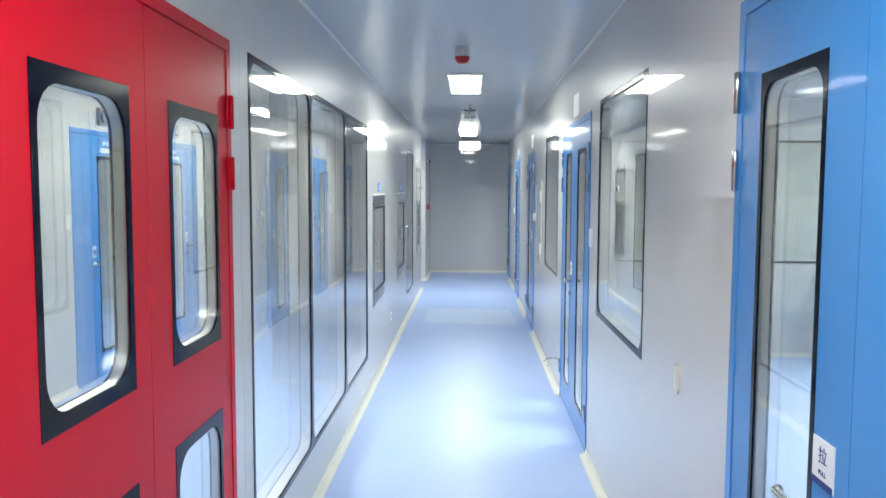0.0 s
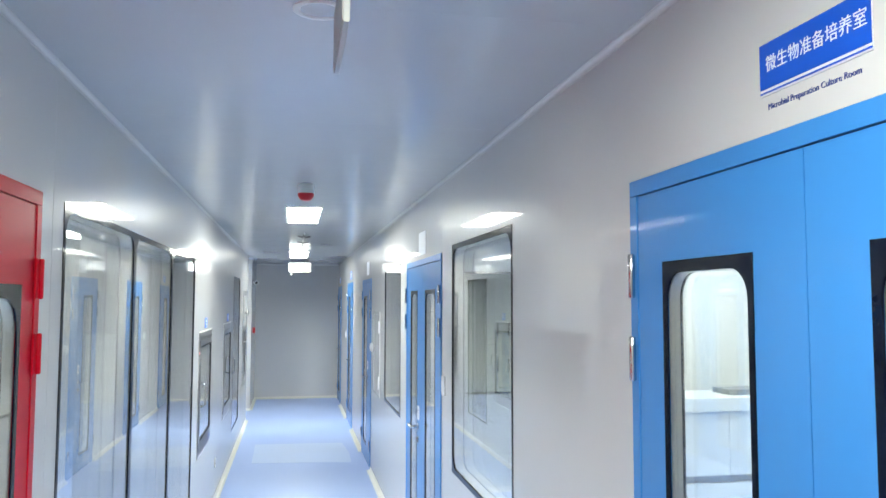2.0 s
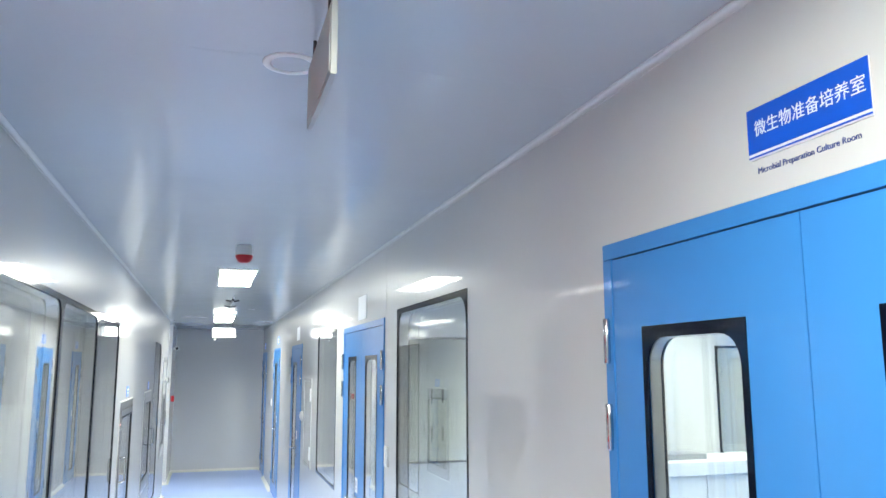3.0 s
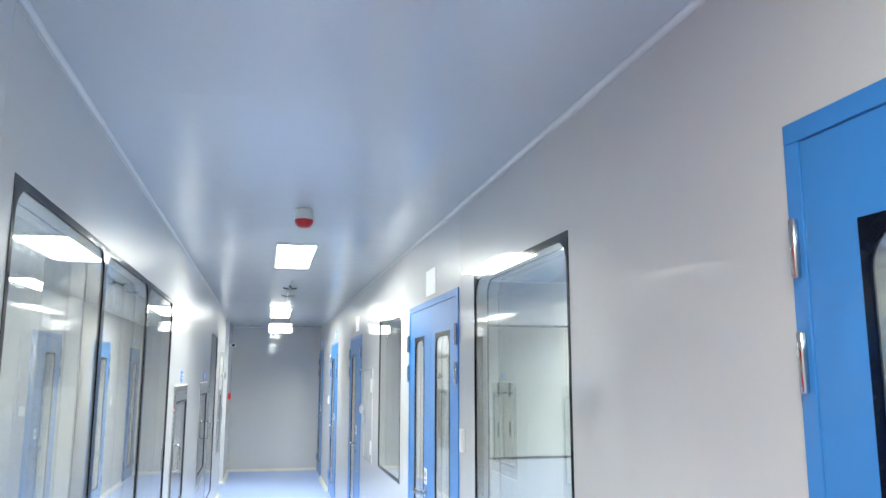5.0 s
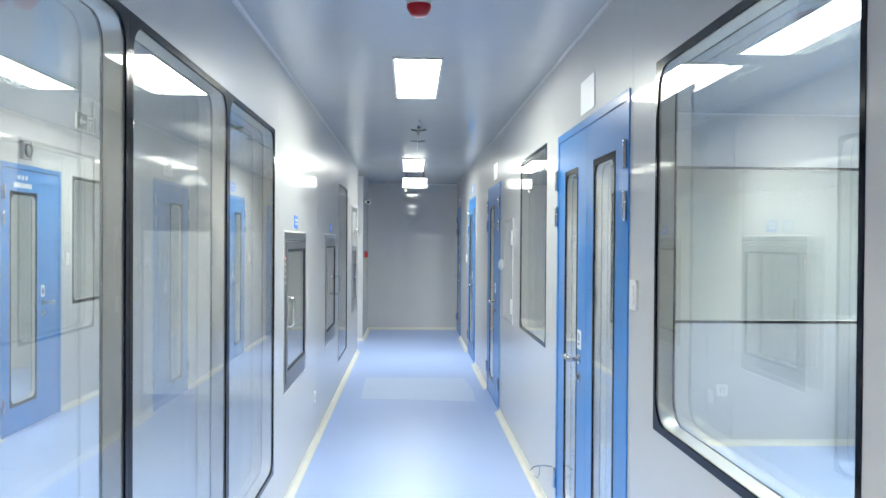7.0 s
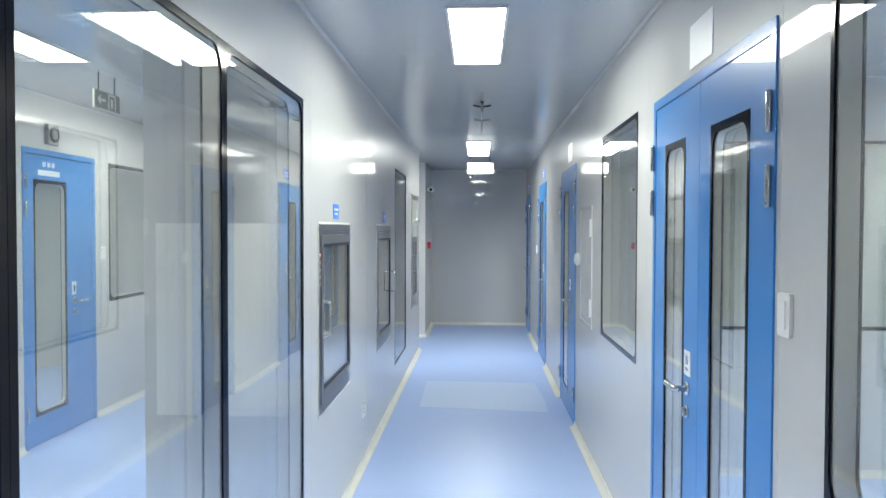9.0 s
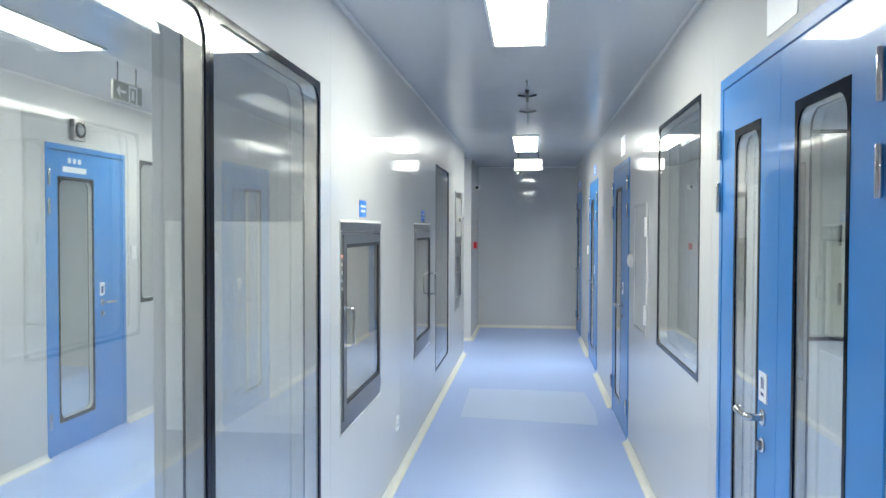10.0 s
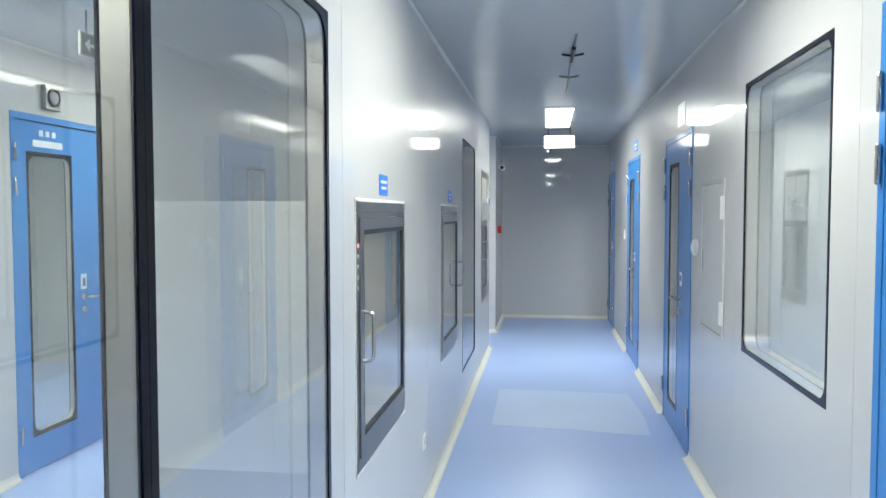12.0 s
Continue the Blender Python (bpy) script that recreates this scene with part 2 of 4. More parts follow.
# ---- walls ----
def panel_wall(name, P, u0, u1, z0, z1, openings, seams, label, base=True, material=None, thick=TH, base_gaps=()):
    """A wall of coated steel panels with thin joints, cut round its openings (u0, u1, z0, z1)."""
    wall = tagged(new(name), label, "wall", kind="structure")
    cuts = sorted({u0, u1, *[s for s in seams if u0 < s < u1], *[o[i] for o in openings for i in (0, 1) if u0 < o[i] < u1]})
    for a, b in zip(cuts, cuts[1:]):
        mid = (a + b) / 2
        holes = sorted((o[2], o[3]) for o in openings if o[0] < mid < o[1])
        low = z0
        spans = []
        for h0, h1 in holes:
            if h0 - low > 1e-3:
                spans.append((low, h0))
            low = max(low, h1)
        if z1 - low > 1e-3:
            spans.append((low, z1))
        ga = 0.0012 if a in seams else 0.0
        gb = 0.0012 if b in seams else 0.0
        for s0, s1 in spans:
            part("panel", boxes(P, (a + ga, b - gb, 0.0, thick, s0, s1)), material or M_WALL, wall)
    seal = bmesh.new()
    used = False
    for s in seams:
        if u0 < s < u1 and not any(o[0] < s < o[1] for o in openings):
            box(seal, P, s - 0.006, s + 0.006, 0.0015, thick - 0.002, z0, z1)
            used = True
    if used:
        part("joint_sealant", seal, M_SEAL, wall)
    else:
        seal.free()
    return wall


def cove_strip(name, P, u0, u1, z, up, r, material, label, category):
    """A quarter-round strip where a wall meets the floor (up = 1) or the ceiling (up = -1)."""
    bm = bmesh.new()
    prof = [(0.0, up * r * 1.25), (-0.003, up * r * 1.25)]
    for k in range(7):
        a = radians(90 * k / 6)
        prof.append((-r + (r - 0.003) * math.cos(a), up * (r - (r - 0.003) * math.sin(a))))
    prof += [(-r * 1.25, up * 0.003), (-r * 1.25, 0.0), (0.0, 0.0)]
    a = [bm.verts.new(P(u0, w, z + h)) for w, h in prof]
    b = [bm.verts.new(P(u1, w, z + h)) for w, h in prof]
    bm.faces.new(a)
    bm.faces.new(b[::-1])
    for i in range(len(prof)):
        j = (i + 1) % len(prof)
        bm.faces.new((a[i], b[i], b[j], a[j]))
    ob = part(name, bm, material, None, "", smooth=True)
    return tagged(ob, label, category, kind="structure")


LEFT, RIGHT = side(0.0, -1), side(W, 1)
FARLEFT = side(LX, -1)


# ---- windows and doors ----
def glazing(parent, P, u0, u1, z0, z1, r=0.07, bw=0.024, bt=0.032, double=True, depth=TH, proud=0.002, r_in=None):
    """A flush cleanroom window: black printed borders, a stainless spacer with round corners, a pane on each face."""
    inner = (u0 + bw, u1 - bw, z0 + bt, z1 - bt)
    outer = (u0, u1, z0, z1)
    part("border", ring(bmesh.new(), P, outer, inner, r, -proud, 0.003), M_BLACK, parent, "black printed border")
    spacer = part("spacer", tube_ring(bmesh.new(), P, inner, r, 0.010, depth - 0.010), M_REVEAL, parent, "brushed stainless spacer", smooth=True)
    g = part("pane", plate(bmesh.new(), P, inner[0] - 0.008, inner[1] + 0.008, inner[2] - 0.008, inner[3] + 0.008, r, 0.0035, 0.0085), M_GLASS, parent)
    g.visible_shadow = False
    if double:
        g2 = part("pane", plate(bmesh.new(), P, inner[0] - 0.008, inner[1] + 0.008, inner[2] - 0.008, inner[3] + 0.008, r, depth - 0.0085, depth - 0.0035), M_GLASS, parent)
        g2.visible_shadow = False
    part("border", ring(bmesh.new(), P, outer, inner, r, depth - 0.003, depth + proud), M_BLACK, parent, "black printed border")
    return spacer


def flush_window(name, P, u0, u1, z0, z1, label, splits=(), r=0.07, bw=0.024, bt=0.032, double=True):
    win = tagged(new(name), label, "window", kind="structure")
    win.location = P((u0 + u1) / 2, 0, z0)
    edges = [u0, *splits, u1]
    for a, b in zip(edges, edges[1:]):
        ga = 0.001 if a in splits else 0
        gb = 0.001 if b in splits else 0
        glazing(win, P, a + ga, b - gb, z0, z1, r, bw, bt, double)
    return win


def hinge(parent, P, u, zc, length=0.11, r=0.0085, w=-0.014, plate_material=None):
    bm = bmesh.new()
    c = P(u, w, 0)
    h = length / 2
    lathe(bm, (c.x, c.y, zc - h), (0, 0, 1), [(r * 0.75, 0), (r, 0.003), (r, h - 0.0006), (r * 0.86, h - 0.0005), (r * 0.86, h + 0.0005), (r, h + 0.0006),
                                                (r, 2 * h - 0.003), (r * 0.75, 2 * h)], 14)
    box(bm, P, u - 0.004, u + 0.004, w, -0.004, zc - h + 0.004, zc + h - 0.004)
    hg = part("hinge", bm, plate_material or M_CHROME, parent, "painted barrel hinge" if plate_material else "satin stainless barrel hinge", smooth=True)
    if plate_material:
        return part("hinge_leaf", boxes(P, (u - 0.03, u + 0.006, -0.012, -0.0055, zc - h, zc + h), bevel=0.001), plate_material, parent, "painted hinge leaf")
    return hg


def lever(parent, P, u, z, du, reach=0.125, w=0.0):
    """A lever handle with its rose at u, pointing along du, and a lock rose under it."""
    bm = bmesh.new()
    out = P(0, -1, 0) - P(0, 0, 0)
    c = P(u, w, z)
    lathe(bm, c, out, [(0.026, 0), (0.026, 0.005), (0.022, 0.008), (0.0, 0.008)], 20)
    along = (P(1, 0, 0) - P(0, 0, 0)) * du
    r = 0.018
    line = [c + out * 0.004, c + out * 0.034]
    line += arc(c + out * 0.034 + along * r, r, 180, 90, along, out, 6)[1:]
    line += [c + out * (0.034 + r) + along * (reach - r)]
    line += arc(c + out * (0.034 + r) + along * (reach - r) - out * r, r, 90, 10, along, out, 5)[1:]
    sweep(bm, line, 0.0112, 12)
    h = part("lever_handle", bm, M_CHROME, parent, "polished stainless lever handle", smooth=True)
    bm = bmesh.new()
    lathe(bm, P(u, w, z - 0.085), out, [(0.024, 0), (0.024, 0.005), (0.020, 0.008), (0.0, 0.008)], 18)
    box(bm, P, u - 0.006, u + 0.006, w - 0.020, w - 0.006, z - 0.10, z - 0.07, bevel=0.003)
    part("lock", bm, M_CHROME, parent, "stainless lock cylinder", smooth=True)
    return h


def leaf(parent, P, u0, u1, z1, win, material, color, w=0.0, thick=0.044, windows=None, inset=0.0):
    """A steel door leaf with its flush windows."""
    windows = windows or [win]
    lf = part("leaf", leaf_mesh(P, u0, u1, 0.008, z1, windows, w, thick), material, parent)
    Q = lambda u, ww, z: P(u, ww + w, z)
    for wn in windows:
        bw, bt = (0.023, 0.036) if material is M_RED else (0.019, 0.027)
        inner = (wn[0] + bw, wn[1] - bw, wn[2] + bt, wn[3] - bt)
        r = min(0.085 if material is M_RED else 0.06, (inner[1] - inner[0]) * 0.26)
        part("window_border", ring(bmesh.new(), Q, wn, inner, r, -0.0015, 0.003), M_BLACK, lf, "black printed window border")
        part("window_spacer", tube_ring(bmesh.new(), Q, inner, r, 0.009, thick - 0.009), M_REVEAL, lf, "brushed stainless spacer", smooth=True)
        for a, b in ((0.0035, 0.0085), (thick - 0.0085, thick - 0.0035)):
            g = part("pane", plate(bmesh.new(), Q, inner[0] - 0.008, inner[1] + 0.008, inner[2] - 0.008, inner[3] + 0.008, r, a, b), M_GLASS, lf)
            g.visible_shadow = False
        part("window_border", ring(bmesh.new(), Q, wn, inner, r, thick - 0.003, thick + 0.0015), M_BLACK, lf, "black printed window border")
    return lf


def leaf_mesh(P, u0, u1, z0, z1, windows, w, thick):
    """The leaf's sheet round its windows, which lie one above another."""
    bm = bmesh.new()
    ws = sorted(windows, key=lambda a: a[2])
    a, b = ws[0][0], ws[0][1]
    t = (w, w + thick)
    box(bm, P, u0, a, *t, z0, z1)
    box(bm, P, b, u1, *t, z0, z1)
    low = z0
    for wn in ws:
        box(bm, P, a, b, *t, low, wn[2])
        low = wn[3]
    box(bm, P, a, b, *t, low, z1)
    bmesh.ops.remove_doubles(bm, verts=bm.verts, dist=1e-5)
    return bm


def door_frame(parent, P, u0, u1, z1, material, fw=0.04, proud=0.006, depth=TH):
    bm = bmesh.new()
    box(bm, P, u0, u0 + fw, -proud, depth, 0, z1 - fw, bevel=0.0015)
    box(bm, P, u1 - fw, u1, -proud, depth, 0, z1 - fw, bevel=0.0015)
    box(bm, P, u0, u1, -proud, depth, z1 - fw + 0.0005, z1, bevel=0.0015)
    part("door_frame", bm, material, parent)
    bm = boxes(P, (u0 + fw - 0.001, u1 - fw + 0.001, 0.012, depth, z1 - fw - 0.012, z1 - fw + 0.001))
    part("gasket", bm, M_GASKET, parent, "dark rubber gasket")


def double_door(name, P, u0, u1, z1, seam, wins, label, material=None, handles=(), hinges=((1.92,), ()), hz=(0.25, 1.715, 1.918), wz=(0.19, 1.93), w_leaf=-0.003, windows=None):
    material = material or M_BLUE
    d = tagged(new(name), label, "door", kind="structure")
    d.location = P((u0 + u1) / 2, 0, 0)
    fw = 0.04
    door_frame(d, P, u0, u1, z1, material, fw)
    edges = [u0 + fw + 0.002, seam - 0.0015, seam + 0.0015, u1 - fw - 0.002]
    if windows is None:
        windows = [[(a, b, *wz)] for a, b in wins]
    leaves = []
    for (a, b), wn in zip(((edges[0], edges[1]), (edges[2], edges[3])), windows):
        leaves.append(leaf(d, P, a, b, z1 - fw - 0.003, None, material, None, w=w_leaf, windows=wn))
    part("meeting_strip", boxes(P, (seam - 0.012, seam + 0.012, 0.006, 0.03, 0.01, z1 - fw - 0.006)), material, d)
    for z in hz:
        hinge(leaves[0], P, u0 + 0.022, z, plate_material=material if material is M_RED else None)
        hinge(leaves[1], P, u1 - 0.022, z, plate_material=material if material is M_RED else None)
    for lf, u, z, du in handles:
        lever(leaves[lf], P, u, z, du, w=w_leaf)
    return d, leaves


def text_mesh(body, size, depth=0.0006):
    cu = bpy.data.curves.new("words", "FONT")
    cu.body = body
    cu.size = size
    cu.align_x, cu.align_y = "CENTER", "CENTER"
    cu.extrude = depth
    ob = bpy.data.objects.new("words", cu)
    scene.collection.objects.link(ob)
    me = bpy.data.meshes.new_from_object(ob.evaluated_get(bpy.context.evaluated_depsgraph_get()))
    bpy.data.objects.remove(ob)
    bpy.data.curves.remove(cu)
    return me


def words(name, body, size, P, u, z, w, flip, material, parent, label=""):
    """Built-in lettering on a wall; flip = -1 where u grows to the reader's left."""
    me = text_mesh(body, size)
    bm = bmesh.new()
    bm.from_mesh(me)
    bpy.data.meshes.remove(me)
    for v in bm.verts:
        x, y, d = v.co
        v.co = P(u + flip * x, w - d, z + y)
    return part(name, bm, material, parent, label)

# ---- large structure ----
G_PANES = (4.515, 5.595)
openings_left = [(1.835, 3.205, 0.0, 2.135), (3.428, 6.645, 0.285, 2.135), (6.958, 7.845, 0.655, 1.590), (9.07, 9.955, 0.63, 1.592),
                 (10.34, 11.38, 0.30, 2.125), (12.06, 12.82, 0.655, 1.97)]
openings_right = [(1.375, 2.738, 0.0, 2.138), (3.831, 5.006, 0.926, 2.14), (5.305, 6.685, 0.0, 2.116), (7.045, 8.128, 0.91, 2.135),
                  (9.39, 10.45, 0.0, 2.088), (12.06, 13.12, 0.0, 2.112), (14.74, 15.70, 0.0, 2.10)]
panel_wall("wall_left", LEFT, BACK, 13.2, 0, H, openings_left, (0.9, 3.32, 6.80, 8.55, 10.15, 11.75), "white coated steel corridor wall with thin panel joints")
panel_wall("wall_left_far", LEFT, 14.33, END, 0, H, [], (), "white coated steel wall past a side opening")
panel_wall("wall_right", RIGHT, BACK, END, 0, H, openings_right, (0.2, 5.275, 6.83, 8.30, 9.30, 11.3, 13.7), "white coated steel corridor wall with thin panel joints")
panel_wall("wall_end", across(END, 1), -0.05, W + 0.05, 0, H, [], (0.75,), "plain pale grey end wall of the corridor")
panel_wall("wall_back", across(BACK, -1), -0.05, W + 0.05, 0, H, [], (), "plain white wall behind the start")
panel_wall("wall_pier", across(14.33, 1), PIER, -TH, 0, H, [], (), "white jamb of the side opening")
panel_wall("wall_passbox_face", across(6.95, 1), PIER, -TH, 0, H, [(-0.80, -0.075, 0.655, 1.590)], (), "white casing wall beside the pass box")
panel_wall("wall_passbox_back", side(PIER, 1), 7.0, 13.2, 0, H, [], (8.2, 9.4, 10.6, 11.8), "white back of the pass box casing")
panel_wall("wall_casing_end", across(13.15, 1), PIER, -TH, 0, H, [], (), "white jamb of the side opening")
panel_wall("wall_room_far", FARLEFT, BACK, END, 0, H, [(6.66, 7.66, 0, 2.13), (8.46, 9.465, 0, 2.135), (9.70, 10.83, 0.94, 2.12)],
           (1.5, 2.7, 3.9, 5.1, 6.3, 8.0, 9.5, 11.9, 13.1, 14.3), "white far wall of the room beside the glass")
panel_wall("wall_room_back", across(BACK, -1), LX - 0.05, -TH, 0, H, [], (), "plain white back wall of the room")
panel_wall("wall_room_end", across(END, 1), LX - 0.05, -TH, 0, H, [], (), "plain white end wall of the room")
panel_wall("wall_culture_end", across(RY, 1), W + TH, RX, 0, H, [(2.25, 4.45, 0.93, 2.128), (5.87, 7.05, 0.90, 2.06)], (3.2, 4.4, 5.6, 6.8), "white end wall of the culture room with a long window")
panel_wall("wall_culture_far", side(RX, 1), BACK, END, 0, H, [], (0.5, 1.7, 2.9, 4.1, 5.3, 6.5, 7.7), "plain white far wall of the culture room")
panel_wall("wall_culture_back", across(BACK, -1), W + TH, RX, 0, H, [], (3, 4.2, 5.4, 6.6), "plain white back wall of the culture room")
panel_wall("wall_store_end", across(END, 1), W + 0.05, RX, 0, H, [], (), "plain white end wall of the inner room")
panel_wall("wall_store_side", across(11.3, 1), W + TH, RX, 0, H, [], (3, 4.2, 5.4, 6.6), "white partition between the inner rooms")
panel_wall("wall_beyond", side(-4.6, -1), 5.5, 11.8, 0, H, [], (), "plain white wall of the room past the doors")
panel_wall("wall_beyond_end", across(11.75, 1), -4.6, LX - TH, 0, H, [], (), "plain white wall")
panel_wall("wall_beyond_start", across(5.5, -1), -4.6, LX - TH, 0, H, [], (), "plain white wall")

ROOM = lambda u, w, z: Vector((u, w, z))
floor = part("floor", boxes(ROOM, (-4.8, RX + 0.2, BACK - 0.2, END + 0.2, -0.12, 0.0)), M_FLOOR)
tagged(floor, "glossy periwinkle blue seamless vinyl floor", "floor", kind="structure")
# the ceiling, of wide coated panels with fine joints
bm = bmesh.new()
ys = [BACK - 0.2, 0.3, 1.5, 2.7, 3.9, 5.1, 6.3, 7.5, 8.7, 9.9, 11.1, 12.3, 13.5, 14.7, END + 0.2]
for a, b in zip(ys, ys[1:]):
    box(bm, ROOM, -4.8, RX + 0.2, a + 0.0003, b - 0.0003, H, H + 0.05)
box(bm, ROOM, -4.8, RX + 0.2, BACK - 0.2, END + 0.2, H + 0.051, H + 0.09)
ceiling = part("ceiling", bm, M_CEIL)
tagged(ceiling, "glossy pale blue-grey coated steel ceiling panels", "ceiling", kind="structure")


def gaps(u0, u1, holes):
    """What is left of a run once the doors are taken out."""
    low = u0
    for a, b in sorted(holes):
        if a > low:
            yield low, a
        low = max(low, b)
    if u1 > low:
        yield low, u1


for P, runs in ((LEFT, gaps(BACK, 13.2, [(1.835, 3.205)])), (RIGHT, gaps(BACK, END, [(o[0], o[1]) for o in openings_right if o[2] == 0])),
                (LEFT, [(14.33, END)]), (FARLEFT, gaps(BACK, END, [(6.66, 7.66), (8.46, 9.465)]))):
    for a, b in runs:
        cove_strip("baseboard", P, a, b, 0.0, 1, 0.033, M_BASE, "cream cove strip along the foot of the wall", "baseboard")
cove_strip("baseboard", across(END, 1), 0, W, 0.0, 1, 0.033, M_BASE, "cream cove strip along the foot of the end wall", "baseboard")
cove_strip("baseboard", across(6.95, 1), PIER, -TH, 0.0, 1, 0.033, M_BASE, "cream cove strip along the foot of the casing", "baseboard")
cove_strip("baseboard", across(RY, 1), W + TH, RX, 0.0, 1, 0.033, M_BASE, "cream cove strip along the foot of the wall", "baseboard")
cove_strip("baseboard", across(14.33, 1), PIER, 0, 0.0, 1, 0.033, M_BASE, "cream cove strip along the foot of the jamb", "baseboard")
cove_strip("baseboard", side(W + TH, -1), 2.75, 5.35, 0.0, 1, 0.033, M_BASE, "cream cove strip along the foot of the wall", "baseboard")
cove_strip("baseboard", side(-TH, 1), 3.4, 6.95, 0.0, 1, 0.033, M_BASE, "cream cove strip along the foot of the glass wall", "baseboard")
for P, a, b in ((LEFT, BACK, 13.2), (RIGHT, BACK, END), (LEFT, 14.33, END), (FARLEFT, BACK, END), (side(W + TH, -1), BACK, RY), (side(-TH, 1), BACK, 6.95)):
    cove_strip("trim", P, a, b, H, -1, 0.014, M_COVE, "white quarter-round cove where wall meets ceiling", "trim")
for P, a, b in ((across(END, 1), 0, W), (across(RY, 1), W + TH, RX), (across(6.95, 1), PIER, -TH)):
    cove_strip("trim", P, a, b, H, -1, 0.014, M_COVE, "white quarter-round cove where wall meets ceiling", "trim")

# windows of the corridor
flush_window("window_1", LEFT, 3.428, 6.645, 0.285, 2.135, "tall flush glass wall of three black-bordered panes", splits=G_PANES, r=0.075, bw=0.024, bt=0.024)
flush_window("window_2", RIGHT, 3.831, 5.006, 0.926, 2.14, "square flush window with black border and steel spacer", r=0.085, bw=0.018, bt=0.026)
flush_window("window_3", RIGHT, 7.045, 8.128, 0.91, 2.135, "square flush window with black border and steel spacer", r=0.06, bw=0.016, bt=0.02)
flush_window("window_4", LEFT, 10.34, 11.38, 0.30, 2.125, "tall grey flush window with a dark border", r=0.05, bw=0.010, bt=0.014)
flush_window("window_5", FARLEFT, 9.70, 10.83, 0.94, 2.12, "dark-bordered flush window in the room's far wall", r=0.06)
flush_window("window_6", across(RY, 1), 2.25, 4.45, 0.93, 2.128, "long dark-framed window in the culture room's end wall", r=0.05, bw=0.02, bt=0.022)
flush_window("window_7", across(RY, 1), 5.87, 7.05, 0.90, 2.06, "dark-framed window behind the laboratory bench", r=0.04, bw=0.03, bt=0.026)

# doors of the corridor
d, lv = double_door("door_1", RIGHT, 1.375, 2.738, 2.138, 2.058, [(1.55, 1.912), (2.211, 2.570)],
                    "closed bright blue double door with tall narrow windows", handles=[(1, 2.155, 0.985, 1)], hz=(0.25, 1.692, 1.898), wz=(0.17, 1.927))
part("label", boxes(RIGHT, (2.113, 2.205, -0.0065, -0.0032, 1.038, 1.135)), M_SIGNWHITE, lv[1], "white pull label with navy print")
part("label_foot", boxes(RIGHT, (2.113, 2.205, -0.0075, -0.0066, 1.038, 1.052)), M_NAVY, lv[1], "navy foot of the label")
words("label_mark", "拉", 0.038, RIGHT, 2.159, 1.100, -0.0068, -1, M_NAVY, lv[1], "navy word on the label")
words("label_word", "PULL", 0.015, RIGHT, 2.159, 1.066, -0.0068, -1, M_NAVY, lv[1], "navy word on the label")

d, lv = double_door("door_2", RIGHT, 5.305, 6.685, 2.116, 5.99, [(5.495, 5.862), (6.172, 6.478)],
                    "closed bright blue double door with tall narrow windows", handles=[(1, 6.11, 0.987, 1)], hz=(0.25, 1.68, 1.875), wz=(0.17, 1.908))
part("label", boxes(RIGHT, (6.072, 6.150, -0.0065, -0.0032, 1.035, 1.125)), M_SIGNWHITE, lv[1], "white pull label with navy print")
words("label_mark", "拉", 0.038, RIGHT, 6.111, 1.09, -0.0068, -1, M_NAVY, lv[1], "navy word on the label")
words("label_word", "PULL", 0.014, RIGHT, 6.111, 1.058, -0.0068, -1, M_NAVY, lv[1], "navy word on the label")


def uneven_door(name, P, u0, u1, z1, seam, win, label, handle_u, hz, group_label=""):
    """A door of one glazed leaf and one plain narrow leaf."""
    dd = tagged(new(name), label, "door", kind="structure")
    dd.location = P((u0 + u1) / 2, 0, 0)
    door_frame(dd, P, u0, u1, z1, M_BLUE)
    wide = leaf(dd, P, seam + 0.0015, u1 - 0.042, z1 - 0.043, None, M_BLUE, None, w=-0.003, windows=[win])
    narrow = part("leaf", boxes(P, (u0 + 0.042, seam - 0.0015, -0.003, 0.041, 0.008, z1 - 0.043)), M_BLUE, dd, "plain narrow blue leaf")
    for z in hz:
        hinge(wide, P, u1 - 0.022, z)
        hinge(narrow, P, u0 + 0.022, z)
    lever(wide, P, handle_u, 0.97, 1, w=-0.003)
    part("label", boxes(P, (handle_u - 0.03, handle_u + 0.03, -0.0065, -0.0032, 1.06, 1.15)), M_SIGNWHITE, wide, "white pull label with navy print")
    part("label_mark", boxes(P, (handle_u - 0.016, handle_u + 0.016, -0.0075, -0.0066, 1.09, 1.13)), M_NAVY, wide, "navy print on the label")
    return dd


HZ = (0.25, 1.70, 1.90)
uneven_door("door_3", RIGHT, 9.39, 10.45, 2.088, 9.64, (9.86, 10.25, 0.17, 1.895), "closed blue door of a narrow and a glazed leaf", 9.73, HZ)
uneven_door("door_4", RIGHT, 12.06, 13.12, 2.112, 12.32, (12.53, 12.92, 0.17, 1.90), "closed blue door of a narrow and a glazed leaf", 12.43, HZ)
uneven_door("door_5", RIGHT, 14.74, 15.70, 2.10, 14.96, (15.16, 15.50, 0.17, 1.88), "closed blue door in the dim end of the corridor", 15.05, HZ)

# red fire door of two leaves, each with an upper and a lower window
d, lv = double_door("door_6", LEFT, 1.835, 3.205, 2.135, 2.525, None,
                    "closed red fire door with stacked rounded windows", material=M_RED, hz=(0.25, 1.69, 1.893),
                    windows=[[(2.015, 2.432, 0.28, 0.915), (2.015, 2.432, 1.150, 1.880)], [(2.668, 3.068, 0.28, 0.921), (2.668, 3.068, 1.150, 1.875)]])


